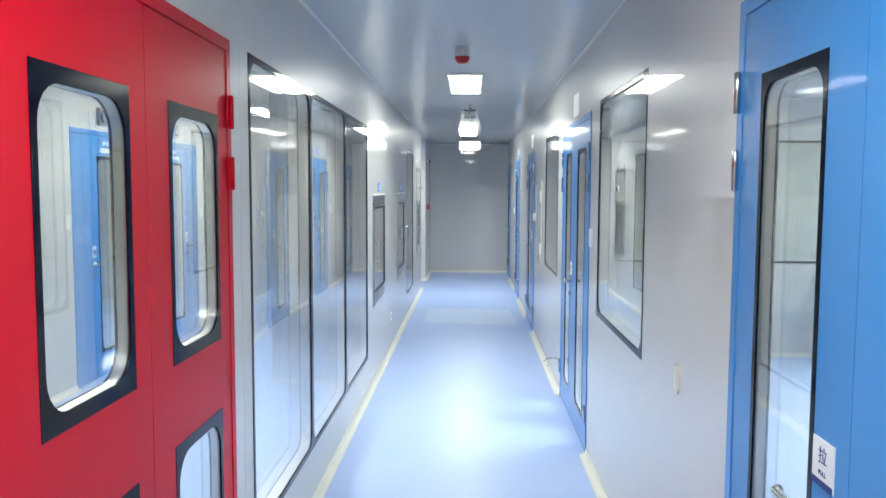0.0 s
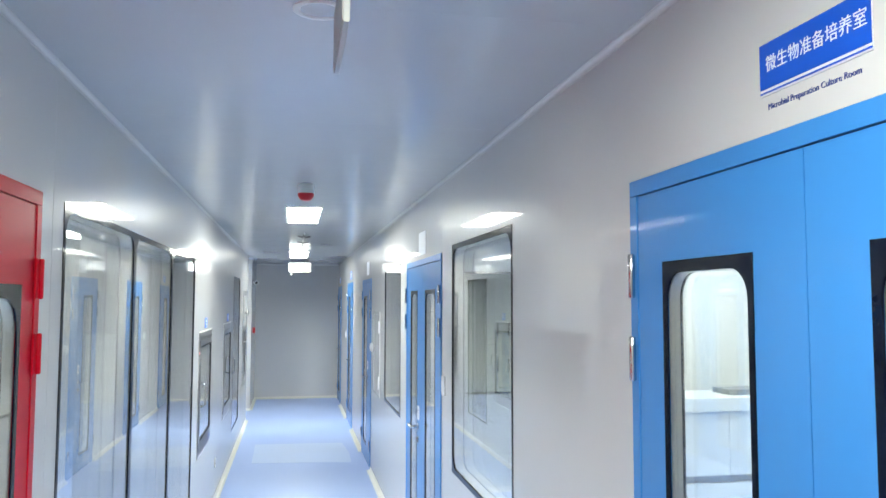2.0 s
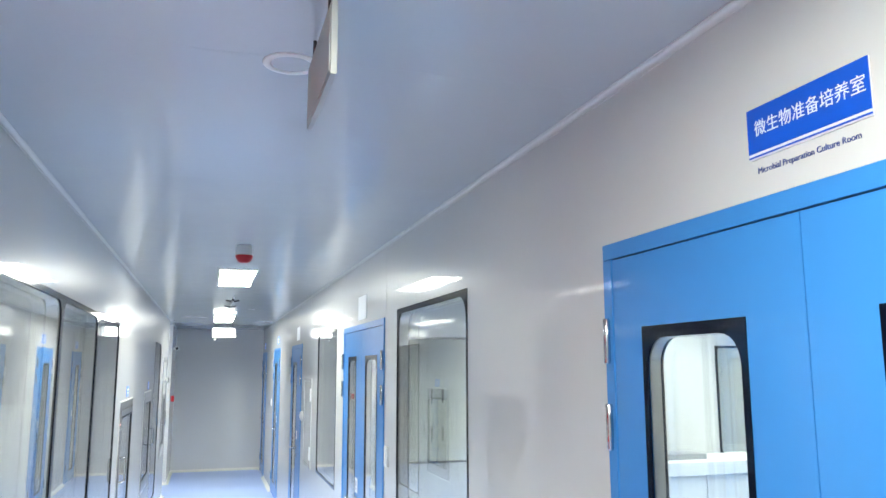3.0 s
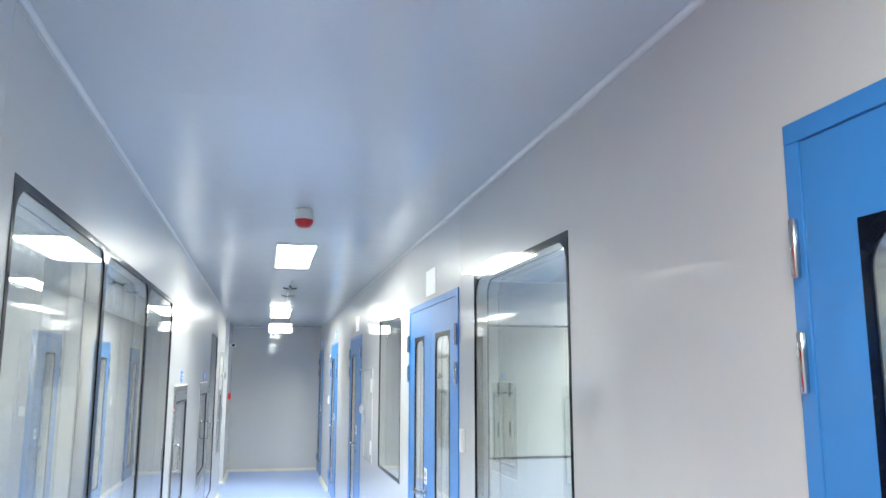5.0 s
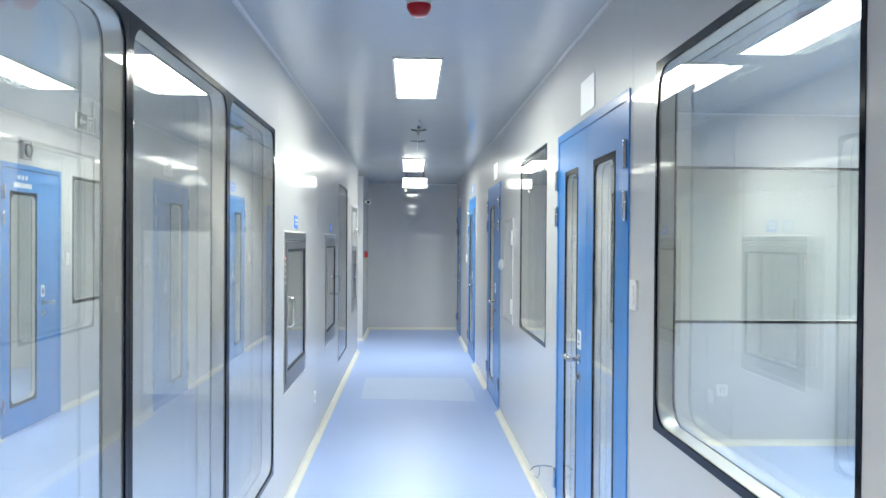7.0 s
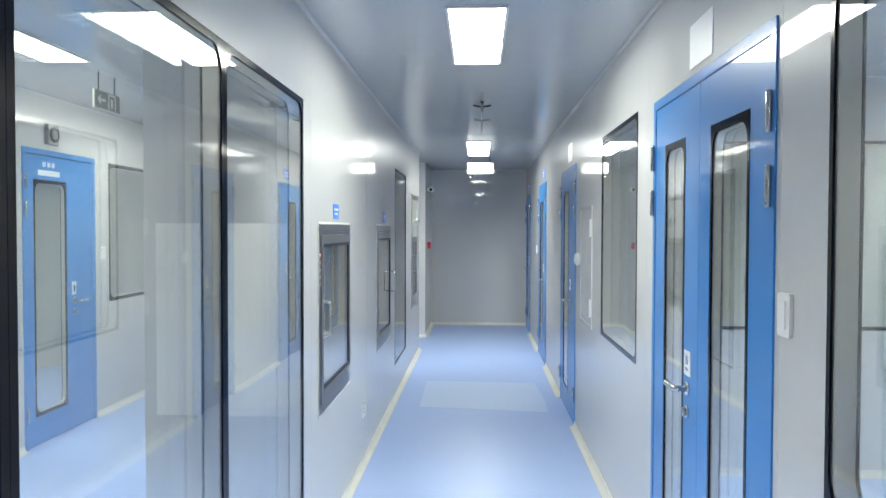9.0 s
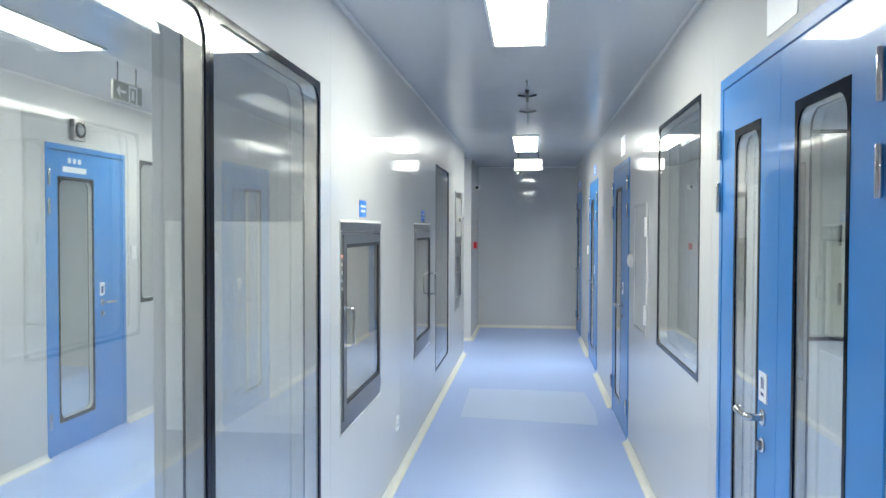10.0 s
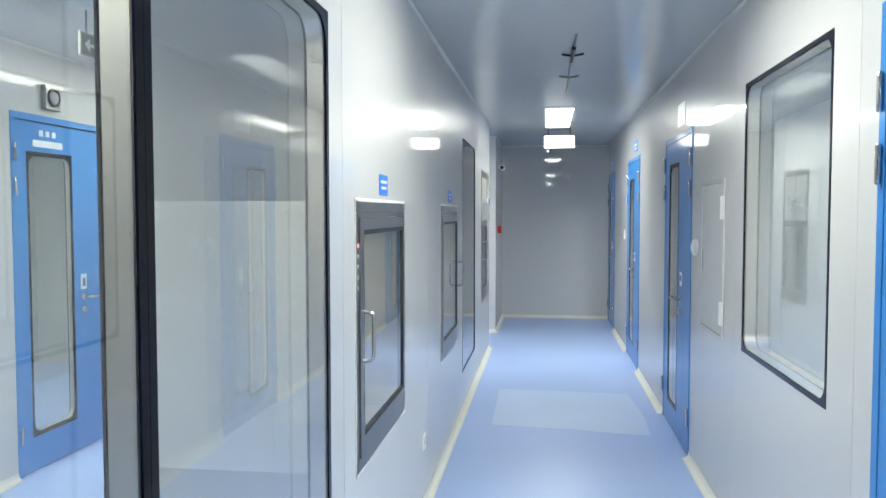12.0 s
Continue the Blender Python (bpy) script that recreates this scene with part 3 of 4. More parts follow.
# doors in the far wall of the glass room
def room_door(name, u0, u1, win, handle_u, label):
    dd = tagged(new(name), label, "door", kind="structure")
    dd.location = FARLEFT((u0 + u1) / 2, 0, 0)
    door_frame(dd, FARLEFT, u0, u1, 2.13 if u0 < 8 else 2.135, M_BLUE)
    lf = leaf(dd, FARLEFT, u0 + 0.042, u1 - 0.042, 2.087, None, M_BLUE, None, w=-0.003, windows=[win])
    lever(lf, FARLEFT, handle_u, 1.0, 1 if handle_u > (u0 + u1) / 2 else -1, w=-0.003, reach=0.12)
    part("label", boxes(FARLEFT, (handle_u - 0.03, handle_u + 0.03, -0.0065, -0.0032, 1.05, 1.15)), M_SIGNWHITE, lf, "white pull label with navy print")
    part("label_mark", boxes(FARLEFT, (handle_u - 0.014, handle_u + 0.014, -0.0075, -0.0066, 1.07, 1.12)), M_NAVY, lf, "navy print on the label")
    part("name_strip", boxes(FARLEFT, (win[0] + 0.06, win[0] + 0.34, -0.0065, -0.0032, 1.945, 1.985)), M_SIGNWHITE, lf, "white strip with small print")
    for k in range(3):
        u = win[0] + 0.12 + 0.06 * k
        part("name_print", boxes(FARLEFT, (u, u + 0.035, -0.0065, -0.0032, 2.01, 2.045)), M_SIGNWHITE, lf, "white print on the leaf")
    for z in (0.25, 1.70, 1.90):
        hinge(lf, FARLEFT, u0 + 0.022 if handle_u > (u0 + u1) / 2 else u1 - 0.022, z)
    return dd


room_door("door_7", 8.46, 9.465, (8.59, 9.025, 0.21, 1.915), 9.125, "closed blue door with a tall narrow window")
room_door("door_8", 6.66, 7.66, (7.09, 7.50, 0.21, 1.915), 7.00, "closed blue door with a tall narrow window")


# ---- pass boxes in the left wall ----
def pass_box(u0, u1, z0, z1, handle_near, label, depth=0.70):
    pb = thing("pass_box", LEFT((u0 + u1) / 2, 0, z0), label, "pass box", "pass boxes in the wall")
    hd = 0.042
    cas = bmesh.new()
    box(cas, LEFT, u0, u1, 0.03, depth, z0, z0 + 0.02)
    box(cas, LEFT, u0, u1, 0.03, depth, z1 - 0.02, z1)
    box(cas, LEFT, u0, u0 + 0.02, 0.03, depth, z0 + 0.02, z1 - 0.02)
    box(cas, LEFT, u1 - 0.02, u1, 0.03, depth, z0 + 0.02, z1 - 0.02)
    box(cas, LEFT, u0 + 0.02, u1 - 0.02, depth - 0.02, depth, z0 + 0.02, z1 - 0.02)
    part("chamber", cas, M_STEEL, pb, "brushed stainless chamber")
    frame_in = (u0 + 0.030, u1 - 0.020, z0 + 0.045, z1 - hd - 0.012)
    pane_out = (u0 + 0.085, u1 - 0.045, z0 + 0.110, z1 - 0.100)
    grow = lambda r, d: (r[0] - d, r[1] + d, r[2] - d, r[3] + d)
    part("frame", ring(bmesh.new(), LEFT, (u0, u1, z0, z1 - hd), frame_in, 0.004, -0.005, 0.03), M_DARKSTEEL, pb, "brushed stainless surround")
    part("header", boxes(LEFT, (u0, u1, -0.008, 0.03, z1 - hd + 0.003, z1), bevel=0.002), M_DARKSTEEL, pb, "brushed stainless header strip")
    dr = part("door", ring(bmesh.new(), LEFT, grow(frame_in, -0.003), pane_out, 0.006, -0.010, 0.016), M_DARKSTEEL, pb, "brushed stainless door frame")
    part("gasket", ring(bmesh.new(), LEFT, pane_out, grow(pane_out, -0.017), 0.006, -0.007, 0.01), M_GASKET, dr, "black rubber gasket")
    g = part("pane", boxes(LEFT, (pane_out[0] + 0.013, pane_out[1] - 0.013, -0.002, 0.004, pane_out[2] + 0.013, pane_out[3] - 0.013)), M_GLASS, dr)
    g.visible_shadow = False
    hu = u0 + 0.055 if handle_near else u1 - 0.034
    zc = (z0 + z1) / 2
    r = 0.02
    line = [LEFT(hu, -0.008, zc - 0.085), LEFT(hu, -0.05 + r, zc - 0.085)]
    line += arc(LEFT(hu, -0.05 + r, zc - 0.085 + r), r, 270, 360, (1, 0, 0), (0, 0, 1), 5)[1:]
    line += arc(LEFT(hu, -0.05 + r, zc + 0.085 - r), r, 0, 90, (1, 0, 0), (0, 0, 1), 5)
    line += [LEFT(hu, -0.008, zc + 0.085)]
    part("handle", sweep(bmesh.new(), line, 0.0068, 10), M_CHROME, dr, "polished U-shaped pull handle", smooth=True)
    part("sealant", ring(bmesh.new(), LEFT, grow((u0, u1, z0, z1), 0.011), grow((u0, u1, z0, z1), 0.0005), 0.002, -0.003, -0.0004), M_BASE, pb, "cream sealant bead round the surround")
    for k in range(5 if handle_near else 0):
        z = z1 - hd - 0.110 - 0.036 * k
        bm = lathe(bmesh.new(), LEFT(u0 + 0.016, -0.005, z), (1, 0, 0), [(0.008, 0), (0.008, 0.002), (0.006, 0.003), (0, 0.003)], 12)
        part("indicator", bm, M_LED if k == 0 else M_PLASTIC, pb, "red indicator" if k == 0 else "white round button", smooth=True)
    return pb


pass_box(6.958, 7.845, 0.655, 1.590, True, "brushed stainless pass box with a glazed door")
pass_box(9.07, 9.955, 0.63, 1.592, False, "brushed stainless pass box with a glazed door", depth=0.6)
# the stainless side of the pass box in the casing wall, seen through the glass
sidep = thing("steel_casing", (-0.43, 6.95, 0.655), "brushed stainless casing panel set in the wall", "panel")
part("sheet", boxes(across(6.95, 1), (-0.80, -0.075, -0.006, 0.03, 0.655, 1.590), bevel=0.003), M_CASING, sidep)


def tall_cabinet():
    u0, u1, z0, z1 = 12.06, 12.82, 0.655, 1.97
    c = thing("autoclave_door", LEFT(12.44, 0, z0), "tall stainless transfer hatch with a chrome knob and pull", "hatch")
    part("back", boxes(LEFT, (u0, u1, 0.4, 0.42, z0, z1)), M_DARKSTEEL, c)
    part("frame", ring(bmesh.new(), LEFT, (u0, u1, z0, z1), (u0 + 0.05, u1 - 0.05, z0 + 0.07, z1 - 0.06), 0.004, -0.006, 0.40), M_DARKSTEEL, c, "brushed stainless surround")
    up = part("upper_panel", boxes(LEFT, (u0 + 0.05, u1 - 0.05, -0.003, 0.02, 1.47, z1 - 0.06), bevel=0.002), M_STEEL, c, "plain stainless upper panel")
    bm = lathe(bmesh.new(), LEFT(12.45, -0.003, 1.66), (1, 0, 0), [(0.02, 0), (0.02, 0.02), (0.045, 0.028), (0.05, 0.045), (0.03, 0.058), (0, 0.06)], 20)
    part("knob", bm, M_CHROME, up, "polished round knob", smooth=True)
    dr = part("door", ring(bmesh.new(), LEFT, (u0 + 0.053, u1 - 0.053, z0 + 0.073, 1.465), (u0 + 0.10, u1 - 0.10, z0 + 0.13, 1.41), 0.005, -0.008, 0.016), M_DARKSTEEL, c, "stainless door frame")
    part("pane", boxes(LEFT, (u0 + 0.095, u1 - 0.095, 0.0, 0.006, z0 + 0.125, 1.415)), M_GLASS, dr)
    line = [LEFT(12.16, -0.006, 1.08), LEFT(12.16, -0.045, 1.08), LEFT(12.16, -0.05, 1.09), LEFT(12.16, -0.05, 1.25), LEFT(12.16, -0.045, 1.26), LEFT(12.16, -0.006, 1.26)]
    part("handle", sweep(bmesh.new(), line, 0.008, 10), M_CHROME, dr, "polished U-shaped pull handle", smooth=True)


tall_cabinet()


# ---- ceiling fittings ----
def panel_light(x, y0, y1, label, material, width=0.276, group="corridor ceiling lights"):
    p = thing("ceiling_light", (x, (y0 + y1) / 2, H), label, "ceiling light", group)
    Q = lambda u, w, z: Vector((u, w, z))
    fr = 0.013
    bm = bmesh.new()
    x0, x1 = x - width / 2, x + width / 2
    for d in ((x0, x0 + fr, y0, y1), (x1 - fr, x1, y0, y1), (x0 + fr, x1 - fr, y0, y0 + fr), (x0 + fr, x1 - fr, y1 - fr, y1)):
        box(bm, Q, *d, H - 0.012, H - 0.0005)
    part("frame", bm, M_PLASTIC, p, "white aluminium rim")
    bm = boxes(Q, (x0 + fr, x1 - fr, y0 + fr, y1 - fr, H - 0.009, H - 0.001))
    bmesh.ops.recalc_face_normals(bm, faces=bm.faces)
    bmesh.ops.delete(bm, geom=[f for f in bm.faces if f.normal.z > 0.9], context="FACES_ONLY")
    part("diffuser", bm, material, p, "lit opal diffuser")
    return p


for y0, y1 in ((0.70, 1.837), (6.62, 7.757), (11.72, 13.30)):
    panel_light(0.763, y0, y1, "lit slim rectangular panel light on the ceiling", M_PANEL)
# only 6.48 is in view; the others are added to brighten casing and room
for x, y0 in ((-1.20, 3.75), (-1.60, 6.48), (-1.60, 8.95), (-1.60, 12.2)):
    panel_light(x, y0, y0 + 1.15, "slim panel light, mostly added to fill the glass room", M_ROOMPANEL, group="glass room ceiling lights")
# only (5.6, 4.5) is in view; the others are unseen fill for these rooms
for x, y0 in ((2.55, 5.25), (5.6, 4.5), (7.3, 6.2), (5.0, 6.6), (5.0, 9.4), (7.0, 9.4), (3.4, 13.0)):
    panel_light(x, y0, y0 + 1.15, "slim panel light, mostly added to fill the inner rooms", M_LABPANEL, group="inner room ceiling lights")
# added panels, out of view, that whiten the windows of door_7 and door_8
for y0 in (6.3, 8.6):
    panel_light(-3.4, y0, y0 + 1.15, "unseen panel light added to brighten the far room", M_ROOMPANEL, group="far room ceiling lights")


def strobe(x, y):
    s = thing("alarm_strobe", (x, y, H), "round ceiling alarm with white base and red dome", "alarm")
    part("base", lathe(bmesh.new(), (x, y, H), (0, 0, -1), [(0.040, 0), (0.044, 0.006), (0.046, 0.040), (0.049, 0.044), (0.049, 0.056)], 28), M_PLASTIC, s, "white round base", smooth=True)
    part("dome", lathe(bmesh.new(), (x, y, H - 0.0565), (0, 0, -1), [(0.048, 0), (0.049, 0.008), (0.046, 0.018), (0.034, 0.036), (0.022, 0.043), (0, 0.045)], 28), M_REDPL, s, "red plastic dome", smooth=True)


strobe(0.757, 5.53)


def ring_diffuser(x, y):
    s = thing("ceiling_speaker", (x, y, H), "round white ring fitting flush in the ceiling", "ceiling speaker")
    prof = [(0.046, 0), (0.048, 0.004), (0.056, 0.006), (0.064, 0.003), (0.065, 0)]
    part("rim", lathe(bmesh.new(), (x, y, H), (0, 0, -1), prof + [(0.046, 0.0)], 36), M_PLASTIC, s, "white ring", smooth=True)
    part("grille", lathe(bmesh.new(), (x, y, H), (0, 0, -1), [(0.0455, 0), (0.0455, 0.002), (0, 0.003)], 36), M_CEIL, s, "pale perforated disc")


ring_diffuser(0.745, 2.73)


def hanging_exit(x, y0, y1, z0, z1, label, arrow=False):
    """An exit sign along the corridor, on two short rods; the arrow face looks towards +x."""
    e = thing("exit_sign", (x, (y0 + y1) / 2, H), label, "exit sign")
    Q = lambda u, w, z: Vector((x + w, u, z))
    part("case", boxes(Q, (y0, y1, -0.006, 0.006, z0, z1), bevel=0.0015), M_EXIT, e, "thin steel case")
    for s in (-1, 1):
        part("face", boxes(Q, (y0 + 0.008, y1 - 0.008, s * 0.0066 - 0.001, s * 0.0066 + 0.001, z0 + 0.008, z1 - 0.008)), M_GREYSIGN if arrow else M_EXIT, e, "grey sign face")
    for y in (y0 + 0.06, y1 - 0.06):
        part("rod", sweep(bmesh.new(), [(x, y, z1 - 0.003), (x, y, H)], 0.004, 8), M_BLACKPL, e, "thin dark hanging rod")
    if arrow:
        zc, yc = (z0 + z1) / 2, y0 + 0.085
        F = lambda u, w, z: Vector((x + 0.008 + w, u, z))
        bm = boxes(F, (yc - 0.02, yc + 0.055, 0, 0.0008, zc - 0.008, zc + 0.008))
        a = [bm.verts.new(F(yc - 0.055, 0.0008, zc)), bm.verts.new(F(yc - 0.012, 0.0008, zc + 0.035)), bm.verts.new(F(yc - 0.012, 0.0008, zc - 0.035))]
        bm.faces.new(a)
        part("arrow", bm, M_SIGNWHITE, e, "white arrow")
        yd = y0 + 0.17
        part("doorway_mark", boxes(F, (yd, yd + 0.014, 0, 0.0008, zc - 0.05, zc + 0.05), (yd + 0.014, yd + 0.10, 0, 0.0008, zc + 0.036, zc + 0.05),
                                   (yd + 0.086, yd + 0.10, 0, 0.0008, zc - 0.05, zc + 0.036), (yd + 0.035, yd + 0.06, 0, 0.0008, zc - 0.035, zc + 0.022)), M_SIGNWHITE, e, "white doorway mark")
    return e


hanging_exit(0.782, 2.31, 2.65, 2.35, 2.49, "thin hanging exit sign seen edge-on below the ceiling")
hanging_exit(-1.58, 7.88, 8.21, 2.305, 2.42, "grey hanging exit sign with a white arrow", arrow=True)


def lit_exit():
    """The lit sign that faces along the corridor, near its far end."""
    x0, x1, y, z0, z1 = 0.614, 0.965, 13.5, 2.30, 2.445
    e = thing("exit_sign", (0.775, y, H), "lit white hanging exit sign facing down the corridor", "exit sign")
    Q = lambda u, w, z: Vector((u, y + w, z))
    part("case", boxes(Q, (x0, x1, -0.012, 0.014, z0, z1), bevel=0.002), M_PLASTIC, e, "white sign case")
    part("face", boxes(Q, (x0 + 0.006, x1 - 0.05, -0.014, -0.0125, z0 + 0.006, z1 - 0.006)), M_EXITLIT, e, "lit white sign face")
    for x in (x0 + 0.05, x1 - 0.05):
        part("rod", sweep(bmesh.new(), [(x, y, z1 - 0.003), (x, y, H)], 0.005, 8), M_BLACKPL, e, "thin dark hanging rod")
    line = [(0.69 + 0.012 * math.sin(k * 0.9), y, z0 - 0.006 * k) for k in range(8)]
    part("cord", sweep(bmesh.new(), line, 0.0025, 6), M_BLACKPL, e, "short dark cord")
    bm = lathe(bmesh.new(), (0.655, y, z0 + 0.002), (0, 0, -1), [(0.004, 0), (0.004, 0.02), (0.016, 0.028), (0.02, 0.044), (0.012, 0.058), (0, 0.062)], 14)
    part("pull", bm, M_CHROME, e, "small bright pull", smooth=True)


lit_exit()


def ceiling_cable():
    """A thin cable run on the ceiling with a black clamp and two dark curved brackets."""
    x = 0.795
    c = thing("ceiling_cable", (x, 9.6, H), "grey ceiling cable with black clamp and curved brackets", "cable")
    line = [(x + 0.004 * math.sin(k * 0.7), 8.75 + 0.15 * k, H - 0.006 - 0.004 * (k % 2)) for k in range(15)]
    part("cable", sweep(bmesh.new(), line, 0.006, 8), M_GREYPL, c, "thin grey cable", smooth=True)
    part("clamp", sweep(bmesh.new(), [(x, 9.05, H - 0.014), (x, 9.45, H - 0.014)], 0.013, 10), M_BLACKPL, c, "black clamp sleeve", smooth=True)
    for y, m in ((9.28, M_BLACKPL), (10.05, M_GREYPL)):
        pts = [(x - 0.068 + 0.136 * k / 10, y, H - 0.004 - 0.010 * math.sin(math.pi * k / 10)) for k in range(11)]
        part("bracket", sweep(bmesh.new(), pts, 0.007, 8), m, c, "dark curved bracket", smooth=True)


ceiling_cable()


# ---- signs and small wall fittings ----
def wall_plate(name, P, u, z, wid, hei, thick, material, label, category, group="", r=0.006):
    t = thing(name, P(u, 0, z - hei / 2), label, category, group)
    part("plate", plate(bmesh.new(), P, u - wid / 2, u + wid / 2, z - hei / 2, z + hei / 2, r, -thick, -0.0005), material, t)
    return t


sg = thing("room_sign", RIGHT(2.0, 0, 2.19), "blue and white room sign above the double door", "sign")
part("board", boxes(RIGHT, (1.893, 2.172, -0.003, -0.0004, 2.2105, 2.306)), M_SIGNWHITE, sg, "white backing board")
part("blue_field", boxes(RIGHT, (1.893, 2.172, -0.0045, -0.0031, 2.222, 2.306)), M_SIGNBLUE, sg, "blue field with white letters")
part("rule", boxes(RIGHT, (1.893, 2.172, -0.0045, -0.0031, 2.2135, 2.2165)), M_SIGNBLUE, sg, "thin blue rule")
words("lettering", "微生物准备培养室", 0.0318, RIGHT, 2.026, 2.264, -0.0047, -1, M_SIGNWHITE, sg, "white lettering")
words("small_lettering", "Microbial Preparation Culture Room", 0.0158, RIGHT, 2.037, 2.188, -0.0006, -1, M_NAVY, sg, "small navy lettering")


def wall_sign(P, u, z, wid, hei, material, label, bars, group="small wall signs"):
    s = thing("wall_sign", P(u, 0, z - hei / 2), label, "sign", group)
    part("plate", boxes(P, (u - wid / 2, u + wid / 2, -0.003, -0.0005, z - hei / 2, z + hei / 2)), material, s)
    for k, (a, b, h) in enumerate(bars):
        part("print", boxes(P, (u + a * wid, u + b * wid, -0.004, -0.0031, z + h * hei, z + (h + 0.14) * hei)),
             M_SIGNWHITE if material is M_SIGNPALE else M_SIGNPALE, s, "bar of print")
    return s


wall_sign(LEFT, 7.412, 1.658, 0.15, 0.08, M_SIGNPALE, "small blue sign above the pass box", [(-0.38, 0.38, 0.08), (-0.3, 0.3, -0.22)])
wall_sign(LEFT, 9.53, 1.657, 0.16, 0.08, M_SIGNPALE, "small blue sign above the pass box", [(-0.38, 0.38, 0.08), (-0.3, 0.3, -0.22)])
wall_sign(RIGHT, 5.995, 2.222, 0.27, 0.155, M_SIGNWHITE, "plain white room sign above the double door", [])
wall_sign(RIGHT, 9.80, 2.21, 0.28, 0.15, M_SIGNWHITE, "plain white room sign above the door", [])
wall_sign(RIGHT, 12.45, 2.22, 0.26, 0.12, M_SIGNPALE, "small blue room sign above the door", [(-0.38, 0.38, 0.05), (-0.3, 0.3, -0.25)])
wall_sign(RIGHT, 15.15, 2.21, 0.24, 0.11, M_SIGNPALE, "small blue room sign above the door", [(-0.38, 0.38, 0.05)])


def light_switch(P, u, z, label):
    s = wall_plate("light_switch", P, u, z, 0.076, 0.108, 0.010, M_PLASTIC, label, "switch", "wall switches", r=0.008)
    part("rocker", plate(bmesh.new(), P, u - 0.016, u + 0.016, z - 0.036, z + 0.036, 0.006, -0.014, -0.0095), M_PLASTIC, s, "white rocker")
    return s


def wall_socket(P, u, z, label):
    s = wall_plate("wall_socket", P, u, z, 0.086, 0.086, 0.009, M_PLASTIC, label, "socket", "wall sockets", r=0.006)
    bm = bmesh.new()
    for du, dz in ((-0.012, 0.012), (0.012, 0.012), (-0.014, -0.014), (0.014, -0.014), (0, -0.006)):
        box(bm, P, u + du - 0.0025, u + du + 0.0025, -0.0098, -0.0085, z + dz - 0.006, z + dz + 0.006)
    part("slots", bm, M_BLACKPL, s, "dark socket slots")
    return s


light_switch(RIGHT, 5.225, 1.355, "white light switch between door and window")
light_switch(RIGHT, 13.42, 1.30, "white light switch beside the blue door")
light_switch(FARLEFT, 9.585, 1.36, "white light switch beside the blue door")
light_switch(FARLEFT, 6.58, 1.37, "white light switch beside the blue door")
wall_socket(LEFT, 8.39, 0.345, "white socket low on the wall")
wall_socket(across(RY, 1), 3.12, 0.42, "white socket low on the wall")
ov = thing("wall_cover", RIGHT(3.265, 0, 0.935), "small oval cream cover plate on the wall", "cover plate")
part("plate", plate(bmesh.new(), RIGHT, 3.238, 3.292, 0.935, 1.035, 0.025, -0.008, -0.0005, 8), M_YELLOWED, ov)
bt = thing("round_button", RIGHT(9.215, 0, 1.29), "round white wall button beside the blue door", "button")
part("cap", lathe(bmesh.new(), RIGHT(9.215, 0, 1.34), (-1, 0, 0), [(0.048, 0), (0.050, 0.012), (0.042, 0.026), (0.02, 0.034), (0, 0.035)], 22), M_PLASTIC, bt, smooth=True)

# electrical cabinet flush in the right wall
cb = thing("electrical_cabinet", RIGHT(8.780, 0, 0.887), "white flush electrical cabinet with hinged door", "cabinet")
part("frame", ring(bmesh.new(), RIGHT, (8.500, 9.070, 0.887, 1.727), (8.523, 9.047, 0.910, 1.704), 0.004, -0.009, -0.0005), M_COVE, cb, "white cabinet rim")
cd = part("door", boxes(RIGHT, (8.529, 9.041, -0.006, -0.001, 0.916, 1.698), bevel=0.002), M_COVE, cb, "white cabinet door")
for z in (1.575, 1.03):
    part("hinge", plate(bmesh.new(), RIGHT, 8.485, 8.540, z - 0.06, z + 0.06, 0.006, -0.017, -0.0065), M_PLASTIC, cd, "white plastic hinge")
part("latch", boxes(RIGHT, (8.995, 9.015, -0.010, -0.005, 1.22, 1.34), bevel=0.002), M_GREYPL, cd, "grey flush latch")

# fittings by the side opening
fb = thing("fire_call_point", LEFT(14.85, 0, 1.28), "red square fire call point on the wall", "call point")
part("box", boxes(LEFT, (14.805, 14.895, -0.045, -0.0005, 1.275, 1.37), bevel=0.004), M_REDPL, fb)
sc = thing("security_camera", LEFT(14.75, 0, 2.13), "small white wall camera with a dark lens", "camera")
part("body", lathe(bmesh.new(), LEFT(14.78, -0.06, 2.15), (0, -1, 0), [(0.028, 0), (0.036, 0.01), (0.036, 0.13), (0.03, 0.14)], 16), M_PLASTIC, sc, smooth=True)
part("bracket", boxes(LEFT, (14.72, 14.76, -0.05, -0.0005, 2.14, 2.17), bevel=0.003), M_PLASTIC, sc)
part("lens", lathe(bmesh.new(), LEFT(14.64, -0.06, 2.15), (0, -1, 0), [(0.024, 0), (0.024, 0.004), (0, 0.004)], 16), M_BLACKPL, sc, "dark lens")
speak = thing("wall_vent", LEFT(14.5, 0, 2.25), "small dark plate high on the wall", "vent")
part("plate", boxes(LEFT, (14.45, 14.55, -0.012, -0.0005, 2.24, 2.36), bevel=0.003), M_GREYPL, speak)


